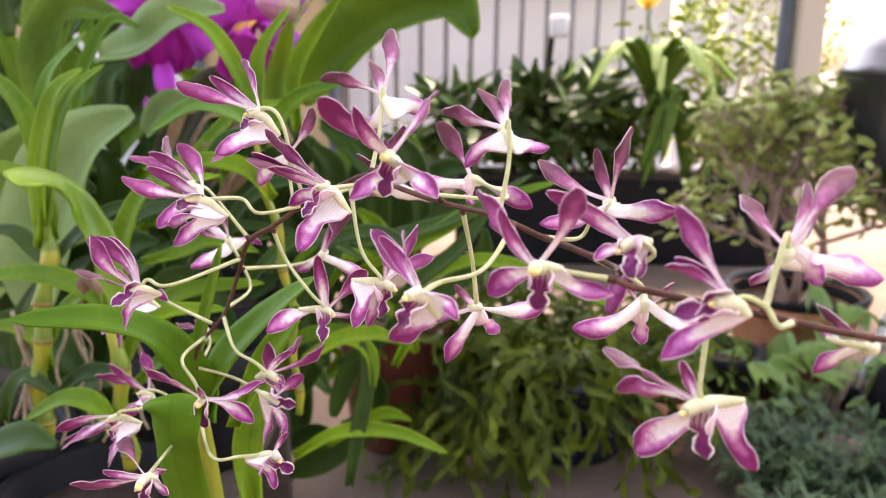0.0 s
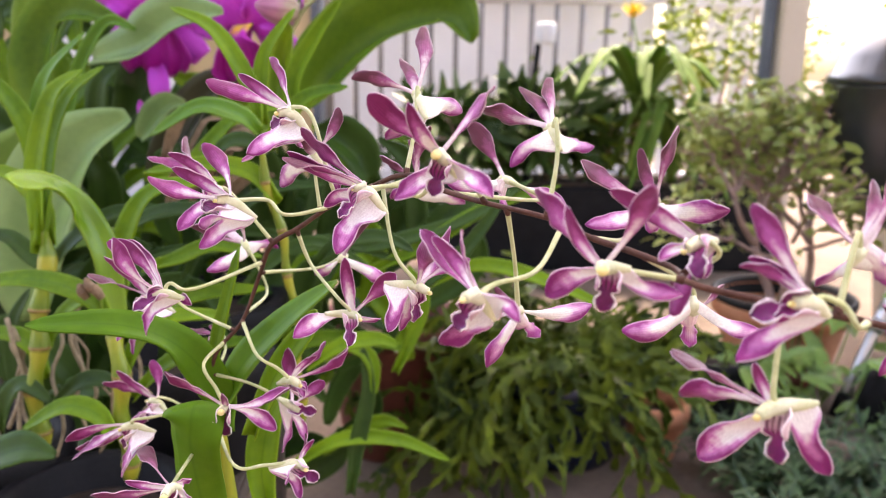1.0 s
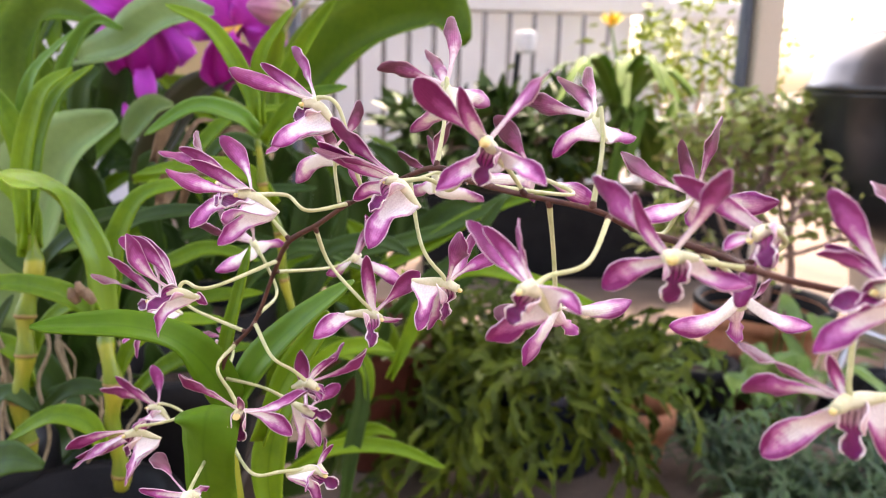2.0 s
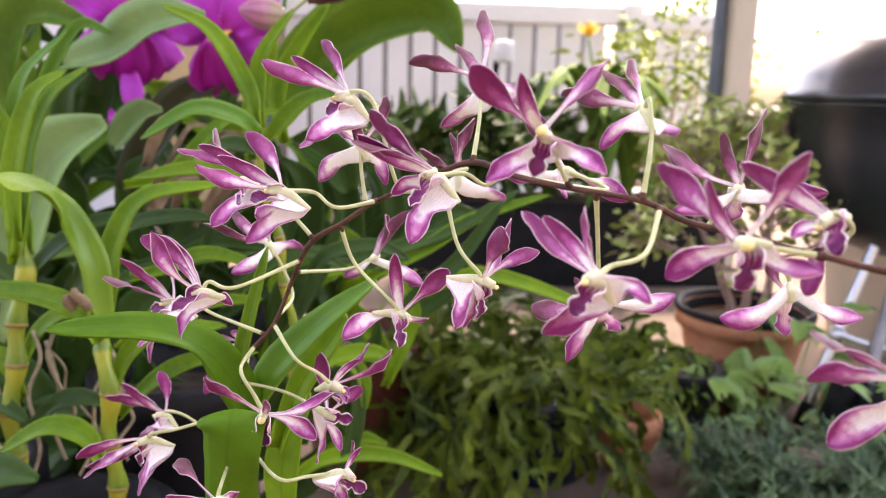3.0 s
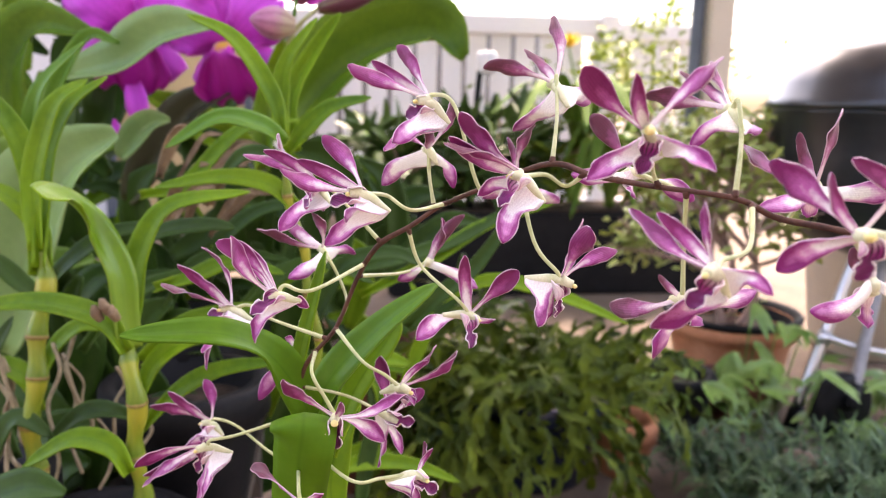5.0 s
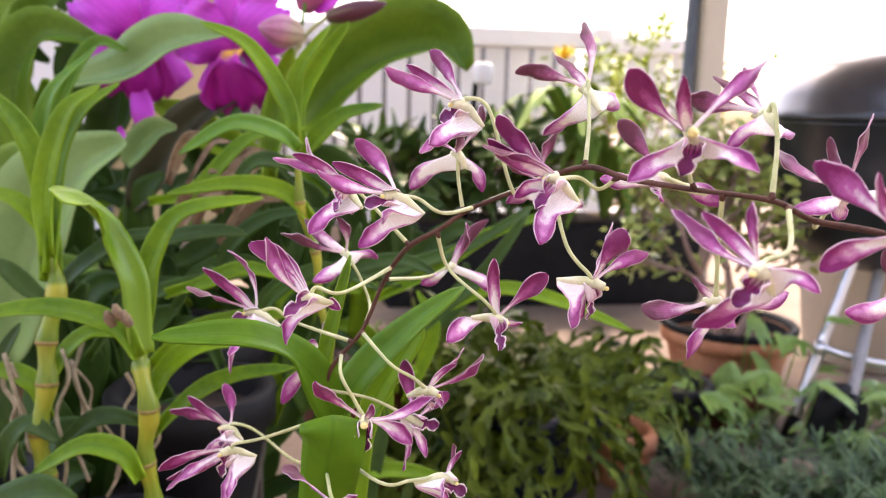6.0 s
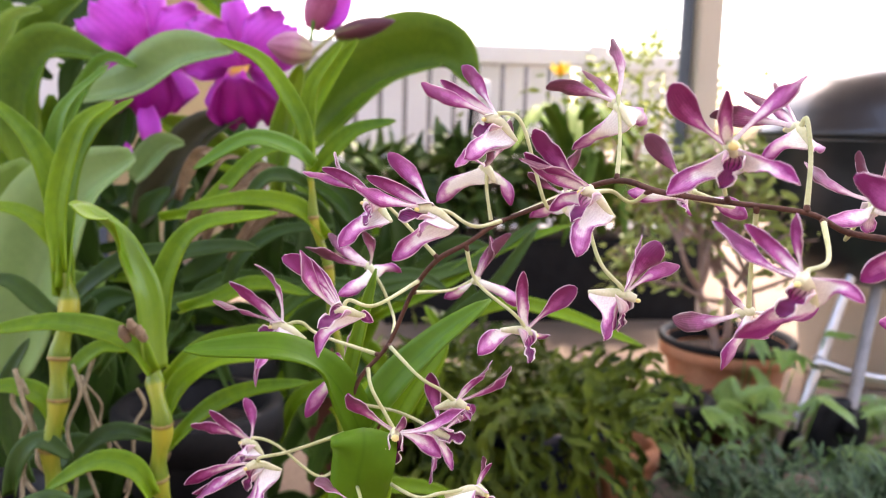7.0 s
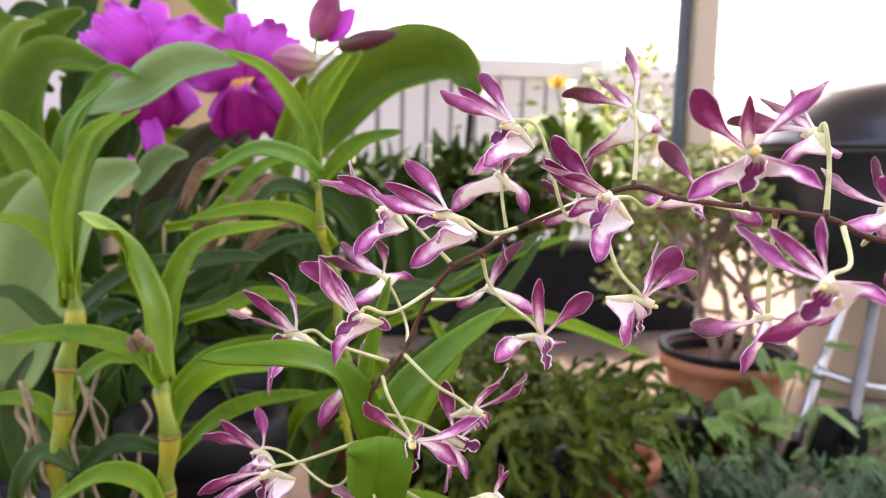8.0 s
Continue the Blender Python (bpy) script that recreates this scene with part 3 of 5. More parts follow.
CANE1_LEAVES = [
    (0.0200, LEAF_MID, "strap", [(-0.277, 0.6277, 0.5054), (-0.2756, 0.6319, 0.5371), (-0.2703, 0.6369, 0.5791), (-0.2447, 0.6382, 0.617), (-0.1819, 0.63, 0.6293)]),
    (0.0250, LEAF_YELLOW, "blunt", [(-0.2754, 0.6176, 0.5076), (-0.2779, 0.6198, 0.5358), (-0.2803, 0.6217, 0.5650), (-0.2885, 0.6200, 0.5900), (-0.2970, 0.6110, 0.6120), (-0.3020, 0.5880, 0.6280), (-0.3005, 0.5560, 0.6360), (-0.2945, 0.5260, 0.6380)]),
    (0.0190, LEAF_MID, "strap", [(-0.2746, 0.6073, 0.5081), (-0.2937, 0.6138, 0.5333), (-0.3447, 0.6234, 0.5451), (-0.4042, 0.6315, 0.5363)]),
    (0.0170, LEAF_MID, "strap", [(-0.2731, 0.6205, 0.4579), (-0.259, 0.6233, 0.4934), (-0.2282, 0.6213, 0.5138), (-0.1799, 0.6143, 0.5178)]),
    (0.0160, LEAF_MID, "strap", [(-0.2739, 0.6375, 0.432), (-0.2444, 0.6374, 0.4644), (-0.208, 0.6343, 0.4833), (-0.1581, 0.6276, 0.4911)]),
    (0.0180, LEAF_MID, "strap", [(-0.2748, 0.5943, 0.4144), (-0.2896, 0.5996, 0.4354), (-0.3194, 0.6049, 0.4399), (-0.3577, 0.6077, 0.417)]),
    (0.0170, LEAF_DARK, "strap", [(-0.2827, 0.6498, 0.4369), (-0.3104, 0.655, 0.4433), (-0.3335, 0.6576, 0.4359), (-0.3612, 0.658, 0.4077)]),
    (0.0160, LEAF_DARK, "strap", [(-0.2961, 0.6897, 0.5622), (-0.2675, 0.6886, 0.5865), (-0.2247, 0.683, 0.5945), (-0.2009, 0.679, 0.5926)]),
    (0.0160, LEAF_MID, "strap", [(-0.2641, 0.6617, 0.5436), (-0.2318, 0.6583, 0.5558), (-0.1995, 0.6549, 0.568), (-0.158, 0.6473, 0.5595)]),
    (0.0180, LEAF_MID, "strap", [(-0.282, 0.6756, 0.4767), (-0.2534, 0.6752, 0.5058), (-0.2106, 0.6706, 0.5209), (-0.1583, 0.6632, 0.5267)]),
]
CANE2_LEAVES = [
    (0.0300, LEAF_DARK, "broad", [(-0.4000, 0.6000, 0.3850), (-0.3720, 0.5900, 0.4020), (-0.3450, 0.5850, 0.4120), (-0.3180, 0.5800, 0.4080)]),
    (0.0220, LEAF_MID, "strap", [(-0.3584, 0.6728, 0.5544), (-0.3625, 0.6882, 0.5871), (-0.3711, 0.7111, 0.6322), (-0.391, 0.7208, 0.6794), (-0.4289, 0.732, 0.7168)]),
    (0.0170, LEAF_MID, "strap", [(-0.3565, 0.6705, 0.5619), (-0.3592, 0.6903, 0.6058), (-0.3592, 0.712, 0.6515), (-0.3386, 0.7144, 0.6924), (-0.3063, 0.7128, 0.7168)]),
    (0.0190, LEAF_DARK, "strap", [(-0.374, 0.7175, 0.5273), (-0.3494, 0.7178, 0.5572), (-0.3102, 0.7152, 0.5825), (-0.2612, 0.7086, 0.5908)]),
    (0.0180, LEAF_MID, "strap", [(-0.37, 0.6832, 0.432), (-0.3818, 0.689, 0.4604), (-0.4056, 0.6943, 0.4718), (-0.4389, 0.6991, 0.4688)]),
    (0.0160, LEAF_MID, "strap", [(-0.3676, 0.6868, 0.4607), (-0.3556, 0.6889, 0.4895), (-0.3342, 0.6879, 0.5066), (-0.3104, 0.684, 0.5047)]),
    (0.0170, LEAF_MID, "strap", [(-0.3603, 0.6989, 0.5561), (-0.3674, 0.7046, 0.5894), (-0.3958, 0.713, 0.6174), (-0.4339, 0.7201, 0.6262)]),
    (0.0180, LEAF_DARK, "strap", [(-0.3754, 0.7361, 0.5123), (-0.4006, 0.7427, 0.5321), (-0.4258, 0.7494, 0.5518), (-0.456, 0.7544, 0.5537)]),
    (0.0200, LEAF_DARK, "strap", [(-0.4184, 0.7422, 0.3608), (-0.4338, 0.7503, 0.4021), (-0.4389, 0.7583, 0.454), (-0.4181, 0.7609, 0.496)]),
    (0.0200, LEAF_MID, "strap", [(-0.3589, 0.6748, 0.5752), (-0.3645, 0.6893, 0.6294), (-0.3469, 0.6949, 0.6899), (-0.3168, 0.6935, 0.7136)]),
    (0.0160, LEAF_BRIGHT, "strap", [(-0.3749, 0.7244, 0.5763), (-0.3816, 0.735, 0.6449), (-0.3737, 0.742, 0.704), (-0.3319, 0.7413, 0.7466)]),
    (0.0180, LEAF_DARK, "strap", [(-0.3949, 0.6415, 0.3979), (-0.3904, 0.6445, 0.4249), (-0.3725, 0.6443, 0.4431), (-0.3457, 0.638, 0.428)]),
]
CANE3_LEAVES = [
    (0.0150, LEAF_MID, "strap", [(-0.1578, 0.6525, 0.6708), (-0.1645, 0.6579, 0.7025), (-0.194, 0.6688, 0.7475), (-0.2325, 0.6773, 0.7658)]),
    (0.0170, LEAF_BRIGHT, "strap", [(-0.155, 0.6411, 0.6659), (-0.1711, 0.6456, 0.6799), (-0.2068, 0.652, 0.6859), (-0.2493, 0.6553, 0.6613)]),
    (0.0170, LEAF_MID, "strap", [(-0.1557, 0.6806, 0.6555), (-0.1414, 0.6811, 0.6748), (-0.1199, 0.6804, 0.6943), (-0.0857, 0.6764, 0.7035)]),
    (0.0170, LEAF_MID, "strap", [(-0.1441, 0.6516, 0.606), (-0.1671, 0.6586, 0.631), (-0.2086, 0.666, 0.6371), (-0.263, 0.6732, 0.6277)]),
    (0.0140, LEAF_MID, "strap", [(-0.157, 0.6727, 0.6701), (-0.1598, 0.677, 0.6982), (-0.1555, 0.6809, 0.7311), (-0.1297, 0.6818, 0.7669)]),
    (0.0160, LEAF_DARK, "strap", [(-0.1581, 0.6898, 0.6451), (-0.1774, 0.6941, 0.6544), (-0.1967, 0.6968, 0.6517), (-0.2161, 0.6967, 0.6295)]),
]
CATT_LEAVES = [
    (0.0340, LEAF_MINT, "broad", [(-0.3640, 0.9500, 0.6300), (-0.3480, 0.9480, 0.6520), (-0.3280, 0.9460, 0.6700), (-0.3060, 0.9440, 0.6740)]),
    (0.0920, LEAF_DEEP, "broad", [(-0.174, 0.9817, 0.669), (-0.1394, 1.0035, 0.7181), (-0.0756, 1.0111, 0.7713), (0.0036, 1.0112, 0.7879), (0.0387, 0.9906, 0.7523)]),
    (0.0580, LEAF_MINT, "broad", [(-0.4256, 0.9776, 0.7238), (-0.3601, 0.9387, 0.7384), (-0.3002, 0.9132, 0.7691), (-0.244, 0.895, 0.7754)]),
    (0.0600, LEAF_DEEP, "broad", [(-0.4841, 0.9744, 0.6349), (-0.497, 0.9881, 0.7192), (-0.4644, 0.9912, 0.7783), (-0.3931, 0.9789, 0.7699)]),
    (0.0180, LEAF_BRIGHT, "broad", [(-0.4351, 0.9162, 0.6388), (-0.4228, 0.9228, 0.7005), (-0.3859, 0.9257, 0.7626), (-0.3492, 0.9192, 0.7571)]),
    (0.0950, LEAF_MINT, "broad", [(-0.465, 0.8413, 0.4332), (-0.4533, 0.8499, 0.5085), (-0.4272, 0.8563, 0.5842), (-0.3900, 0.8576, 0.6330), (-0.3420, 0.8590, 0.6620)]),
    (0.0950, LEAF_PALE, "broad", [(-0.5471, 0.8955, 0.4371), (-0.5318, 0.9041, 0.5162), (-0.5045, 0.91, 0.5895), (-0.462, 0.9119, 0.651)]),
    (0.0520, LEAF_BROWN, "broad", [(-0.3772, 1.0202, 0.5699), (-0.3422, 1.0226, 0.6266), (-0.3002, 1.0239, 0.6835), (-0.2372, 1.0186, 0.7162)]),
    (0.0600, LEAF_DARK, "broad", [(-0.4562, 1.1222, 0.6267), (-0.4258, 1.1238, 0.6728), (-0.4182, 1.1279, 0.7108), (-0.3954, 1.1296, 0.7492)]),
    (0.0500, LEAF_MID, "broad", [(-0.2217, 1.0861, 0.6313), (-0.2821, 1.0985, 0.6528), (-0.3275, 1.1097, 0.6823), (-0.3728, 1.1199, 0.7041)]),
    (0.0600, LEAF_DEEP, "broad", [(-0.5496, 1.0959, 0.7), (-0.5279, 1.1016, 0.7654), (-0.4918, 1.104, 0.8239), (-0.4557, 1.1025, 0.8535)]),
    (0.0280, LEAF_GREY, "broad", [(-0.5366, 1.0437, 0.7064), (-0.54, 1.0518, 0.7612), (-0.5228, 1.0568, 0.8165), (-0.4885, 1.0534, 0.8309)]),
    (0.0450, LEAF_MID, "broad", [(-0.2721, 1.1743, 0.8418), (-0.3038, 1.1836, 0.873), (-0.3275, 1.1905, 0.8963), (-0.3433, 1.1962, 0.9199)]),
    (0.0700, LEAF_DARK, "broad", [(-0.2218, 1.0756, 0.5555), (-0.2671, 1.0878, 0.5925), (-0.2973, 1.0977, 0.6298), (-0.3275, 1.1055, 0.652)]),
    (0.0600, LEAF_DARK, "broad", [(-0.0983, 1.1078, 0.5593), (-0.1141, 1.1158, 0.5987), (-0.1457, 1.124, 0.6219), (-0.1774, 1.1299, 0.6292)]),
    (0.0600, LEAF_PALE, "broad", [(-0.504, 0.9441, 0.3941), (-0.5104, 0.9523, 0.446), (-0.4779, 0.9545, 0.4986), (-0.4001, 0.9444, 0.5131)]),
    (0.0600, LEAF_DARK, "broad", [(-0.4086, 0.9494, 0.319), (-0.3951, 0.9548, 0.373), (-0.3749, 0.9591, 0.4271), (-0.3682, 0.9656, 0.481)]),
    (0.0200, LEAF_MID, "strap", [(-0.1595, 0.8637, 0.6448), (-0.1654, 0.8722, 0.6993), (-0.1411, 0.8752, 0.7483), (-0.1108, 0.8764, 0.7914)]),
]
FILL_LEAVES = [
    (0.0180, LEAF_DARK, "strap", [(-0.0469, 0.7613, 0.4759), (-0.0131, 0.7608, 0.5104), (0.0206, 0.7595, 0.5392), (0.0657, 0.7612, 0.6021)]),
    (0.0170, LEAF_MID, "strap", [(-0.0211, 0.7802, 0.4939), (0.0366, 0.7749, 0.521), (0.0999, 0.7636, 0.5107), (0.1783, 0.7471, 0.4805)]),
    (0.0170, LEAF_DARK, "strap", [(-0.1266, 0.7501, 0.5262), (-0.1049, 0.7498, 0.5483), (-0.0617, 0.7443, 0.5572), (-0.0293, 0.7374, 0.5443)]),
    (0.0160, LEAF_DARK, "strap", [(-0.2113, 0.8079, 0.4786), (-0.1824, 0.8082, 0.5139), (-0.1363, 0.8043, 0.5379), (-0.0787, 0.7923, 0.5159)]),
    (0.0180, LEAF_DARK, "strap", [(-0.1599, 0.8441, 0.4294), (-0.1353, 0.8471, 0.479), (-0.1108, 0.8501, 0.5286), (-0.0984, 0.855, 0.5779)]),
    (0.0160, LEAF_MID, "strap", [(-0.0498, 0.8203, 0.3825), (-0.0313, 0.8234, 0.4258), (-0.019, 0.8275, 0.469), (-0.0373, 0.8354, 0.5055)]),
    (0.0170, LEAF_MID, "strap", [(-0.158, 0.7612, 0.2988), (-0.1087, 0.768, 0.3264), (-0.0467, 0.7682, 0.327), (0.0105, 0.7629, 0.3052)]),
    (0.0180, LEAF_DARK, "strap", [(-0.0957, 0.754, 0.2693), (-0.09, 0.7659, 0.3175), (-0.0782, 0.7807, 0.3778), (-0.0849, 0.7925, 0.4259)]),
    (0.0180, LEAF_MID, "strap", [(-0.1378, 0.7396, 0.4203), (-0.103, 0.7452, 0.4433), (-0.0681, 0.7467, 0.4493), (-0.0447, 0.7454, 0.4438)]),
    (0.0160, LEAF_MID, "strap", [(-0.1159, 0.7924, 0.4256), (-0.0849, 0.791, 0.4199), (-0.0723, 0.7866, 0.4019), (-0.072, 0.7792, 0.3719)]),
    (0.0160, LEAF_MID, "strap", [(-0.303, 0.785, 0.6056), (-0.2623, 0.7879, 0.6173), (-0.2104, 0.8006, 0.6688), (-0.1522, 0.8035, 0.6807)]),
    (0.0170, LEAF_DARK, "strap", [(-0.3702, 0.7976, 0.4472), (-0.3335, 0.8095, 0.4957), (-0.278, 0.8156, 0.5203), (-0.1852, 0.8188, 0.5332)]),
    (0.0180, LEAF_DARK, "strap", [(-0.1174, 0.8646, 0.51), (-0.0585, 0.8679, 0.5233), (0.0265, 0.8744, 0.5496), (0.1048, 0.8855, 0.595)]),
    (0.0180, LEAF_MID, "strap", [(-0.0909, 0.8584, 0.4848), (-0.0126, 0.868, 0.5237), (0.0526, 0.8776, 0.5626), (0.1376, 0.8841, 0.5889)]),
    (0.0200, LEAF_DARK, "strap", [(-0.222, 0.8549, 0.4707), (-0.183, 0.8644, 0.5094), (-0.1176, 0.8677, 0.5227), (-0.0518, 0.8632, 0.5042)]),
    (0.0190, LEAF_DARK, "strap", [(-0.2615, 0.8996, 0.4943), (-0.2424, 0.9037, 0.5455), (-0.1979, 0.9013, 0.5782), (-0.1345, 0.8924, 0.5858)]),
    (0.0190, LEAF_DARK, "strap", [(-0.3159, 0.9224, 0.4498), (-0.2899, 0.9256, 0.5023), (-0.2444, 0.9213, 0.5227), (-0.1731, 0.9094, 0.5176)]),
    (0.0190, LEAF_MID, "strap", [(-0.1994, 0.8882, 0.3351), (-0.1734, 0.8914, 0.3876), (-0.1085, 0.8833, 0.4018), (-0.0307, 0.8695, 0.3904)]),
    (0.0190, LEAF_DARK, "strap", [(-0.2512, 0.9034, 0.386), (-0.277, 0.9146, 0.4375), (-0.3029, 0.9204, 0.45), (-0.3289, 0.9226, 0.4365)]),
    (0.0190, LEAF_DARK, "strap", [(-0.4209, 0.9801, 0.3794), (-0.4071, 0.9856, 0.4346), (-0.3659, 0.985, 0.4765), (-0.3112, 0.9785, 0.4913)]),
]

for w, m, kind, pts in PLANT_LEAVES:
    strap(w, m, kind, pts, PLANT, up=(0, -0.6, 0.8), fold=-0.25 if kind == "blunt" else 0.34)
flower((-0.0753, 0.3256, 0.7022), (-113, -10), (102, -48, 12.9), [(-0.0737, 0.3253, 0.7039), (-0.0653, 0.3204, 0.6994), (-0.0551, 0.3163, 0.6669)],
       [('petal', -105, 20, 35.2), ('dorsal', -74, 32, 27.5), ('petal', -32, 44, 30.5), ('sepal', -125, -42, 29.8), ('lip', -88, -18, 11.4)])
flower((-0.0711, 0.3633, 0.6806), (-15, -18), (115, -58, 8.7), [(-0.0707, 0.3616, 0.6692), (-0.0689, 0.3622, 0.654)],
       [('petal', -76, 35, 12.8), ('dorsal', -173, 27, 22.8), ('petal', 75, 61, 24.2), ('sepal', -48, -35, 32.7), ('sepal', 111, -55, 21.6)])
flower((-0.1019, 0.3241, 0.6652), (-108, -7), (97, -35, 13.9), [(-0.0905, 0.3464, 0.6609), (-0.0807, 0.3384, 0.6557), (-0.0671, 0.3513, 0.656)],
       [('petal', -101, 17, 33.7), ('dorsal', -75, 24, 29.1), ('petal', -38, 40, 33.1), ('sepal', -78, -56, 27.2), ('lip', -85, -6, 25.2)])
flower((-0.1214, 0.3768, 0.6628), (-101, -9), (144, -35, 17.2), [(-0.1138, 0.3751, 0.6592), (-0.0928, 0.3644, 0.6367)],
       [('petal', -84, 21, 38.9), ('dorsal', -76, 30, 29.2), ('petal', -48, 42, 32.9), ('sepal', -123, -46, 28.6), ('sepal', 127, -73, 13.1)])
flower((-0.0426, 0.2995, 0.6751), (-116, -9), (110, -49, 14.3), [(-0.0302, 0.3092, 0.6737), (-0.0221, 0.3091, 0.6694), (-0.0162, 0.3031, 0.6743)],
       [('petal', -105, 20, 33.6), ('dorsal', -104, 25, 32.6), ('petal', -95, 43, 33.0), ('sepal', -149, -51, 30.4), ('sepal', -90, -27, 18.3), ('lip', -124, -24, 26.7)])
flower((-0.0232, 0.3923, 0.6655), (0, -5), (-150, -78, 9.5), [(-0.0214, 0.3924, 0.6669)],
       [('petal', -78, 28, 22.2), ('dorsal', -45, 72, 19.9), ('petal', 139, 71, 28.2), ('sepal', 67, -29, 31.4), ('sepal', -41, -33, 25.4)])
flower((-0.0231, 0.3283, 0.7095), (-7, -8), (146, -52, 12.4), [(-0.0227, 0.328, 0.7121), (-0.0238, 0.3206, 0.6951), (-0.0269, 0.3125, 0.6783)],
       [('petal', -69, 11, 30.5), ('dorsal', -17, 30, 29.5), ('petal', 12, 58, 33.1), ('sepal', -42, -45, 28.6), ('sepal', 54, -18, 26.0)])
flower((-0.0143, 0.2488, 0.6935), (-165, 2), (81, -52, 10.3), [(-0.0017, 0.2734, 0.6793), (-0.0002, 0.276, 0.6734)],
       [('petal', -99, 39, 29.8), ('dorsal', -145, 43, 24.6), ('petal', 135, 45, 31.1), ('sepal', -54, -42, 25.3), ('sepal', 135, -27, 25.2), ('lip', -134, -60, 11.0)])
flower((0.016, 0.34, 0.6729), (-27, -29), (101, -24, 7.3), [(0.0309, 0.3239, 0.6663)],
       [('petal', -56, 51, 30.4), ('sepal', -82, -5, 26.1), ('sepal', 102, -24, 30.7), ('lip', -143, -62, 12.3)])
flower((0.0258, 0.2739, 0.7006), (-14, -11), (153, -54, 9.6), [(0.0265, 0.2705, 0.7033), (0.0267, 0.2664, 0.6896), (0.0241, 0.2624, 0.6706)],
       [('petal', -45, 6, 32.5), ('dorsal', -22, 28, 28.4), ('petal', 7, 38, 27.2), ('sepal', -95, -44, 20.2), ('sepal', 63, -21, 20.7)])
flower((0.0678, 0.2842, 0.6728), (14, -25), (-109, -54, 5.3), [(0.061, 0.2827, 0.6664), (0.0562, 0.2836, 0.6581)],
       [('petal', -78, 27, 31.8), ('dorsal', -48, 68, 20.9), ('petal', 120, 78, 29.1), ('sepal', 145, 3, 31.7), ('sepal', -110, -14, 30.9), ('lip', 20, -60, 10.0)])
flower((0.0301, 0.2043, 0.6676), (-168, 5), (103, 0, 7.8), [(0.046, 0.2042, 0.668)],
       [('petal', -40, 35, 31.7), ('dorsal', -93, 57, 20.3), ('petal', 147, 58, 29.4), ('sepal', -34, -32, 25.9), ('sepal', 100, -17, 23.1), ('lip', -151, -75, 12.3)])
flower((0.0594, 0.2131, 0.6731), (-120, -22), (90, 4, 5.8), [(0.0602, 0.2111, 0.6747), (0.0656, 0.2122, 0.6695), (0.067, 0.2104, 0.6622)],
       [('dorsal', -82, 29, 29.4), ('petal', -124, -67, 22.5), ('sepal', 140, -72, 10.6), ('sepal', -96, -26, 12.5)])
flower((0.0765, 0.2568, 0.6387), (-4, -30), (-33, 74, 5.0), [(0.0747, 0.2588, 0.6469)],
       [('petal', -66, 59, 17.0), ('petal', 79, 40, 13.8), ('sepal', -99, -14, 27.5), ('sepal', 112, -13, 23.0), ('lip', -2, -77, 15.0)])
flower((0.0791, 0.1834, 0.6645), (-104, -3), (102, -39, 6.0), [(0.0821, 0.1836, 0.6656), (0.0876, 0.183, 0.6633), (0.091, 0.1818, 0.6584), (0.0972, 0.1824, 0.6578)],
       [('petal', -54, 54, 28.7), ('dorsal', -54, 29, 18.7), ('petal', -66, 22, 19.3), ('sepal', -84, -45, 24.1), ('sepal', -96, -26, 11.1), ('lip', -91, -7, 17.4)])
flower((0.0743, 0.1875, 0.6338), (-115, -20), (82, 1, 13.2), [(0.0744, 0.1883, 0.6372), (0.075, 0.1898, 0.6432), (0.0763, 0.192, 0.6523)],
       [('petal', -60, 21, 29.7), ('dorsal', -55, 62, 12.6), ('petal', -34, -15, 30.3), ('sepal', -31, -49, 33.3), ('sepal', 98, -48, 25.4), ('lip', -143, -75, 18.8)])
flower((0.1014, 0.2035, 0.6736), (24, -26), (-110, -55, 5.8), [(0.0991, 0.2017, 0.6778), (0.0928, 0.2001, 0.6606)],
       [('petal', -30, 35, 22.3), ('dorsal', 33, 42, 25.5), ('petal', 57, 41, 33.5), ('sepal', -23, -48, 18.8), ('sepal', 85, -17, 30.7), ('lip', 100, -33, 10.9)])
flower((0.1269, 0.1998, 0.6458), (7, -33), (-86, 12, 2.6), [(0.1162, 0.2003, 0.6475), (0.1223, 0.2149, 0.6437)],
       [('petal', -40, 28, 19.4), ('sepal', -51, -39, 18.7)])
flower((-0.0216, 0.3109, 0.6312), (117, -24), (-74, 0, 15.8), [(-0.0235, 0.3108, 0.6341), (-0.0322, 0.3161, 0.6456), (-0.0401, 0.3257, 0.6719)],
       [('dorsal', 36, 43, 31.8), ('petal', 171, 46, 33.9), ('petal', 99, 30, 25.0), ('sepal', -135, -43, 23.6), ('lip', 118, -74, 17.6)])
flower((-0.0035, 0.2191, 0.6556), (-131, -12), (78, -56, 10.9), [(0.0028, 0.2265, 0.6563), (0.0171, 0.2376, 0.6579), (0.0271, 0.2467, 0.6653)],
       [('petal', -33, 24, 33.4), ('dorsal', -48, 39, 23.0), ('petal', -107, 75, 20.1), ('sepal', -29, -48, 31.0), ('sepal', 135, -17, 17.5), ('lip', -96, -45, 11.4)])
flower((0.0169, 0.2821, 0.6303), (-30, -26), (100, -19, 2.6), [(0.0148, 0.2792, 0.6501), (0.0123, 0.2731, 0.67)],
       [('petal', -41, -15, 31.2), ('dorsal', -73, 42, 12.2), ('sepal', -110, -61, 25.3), ('sepal', 95, 6, 28.4), ('lip', 71, -57, 13.4)])
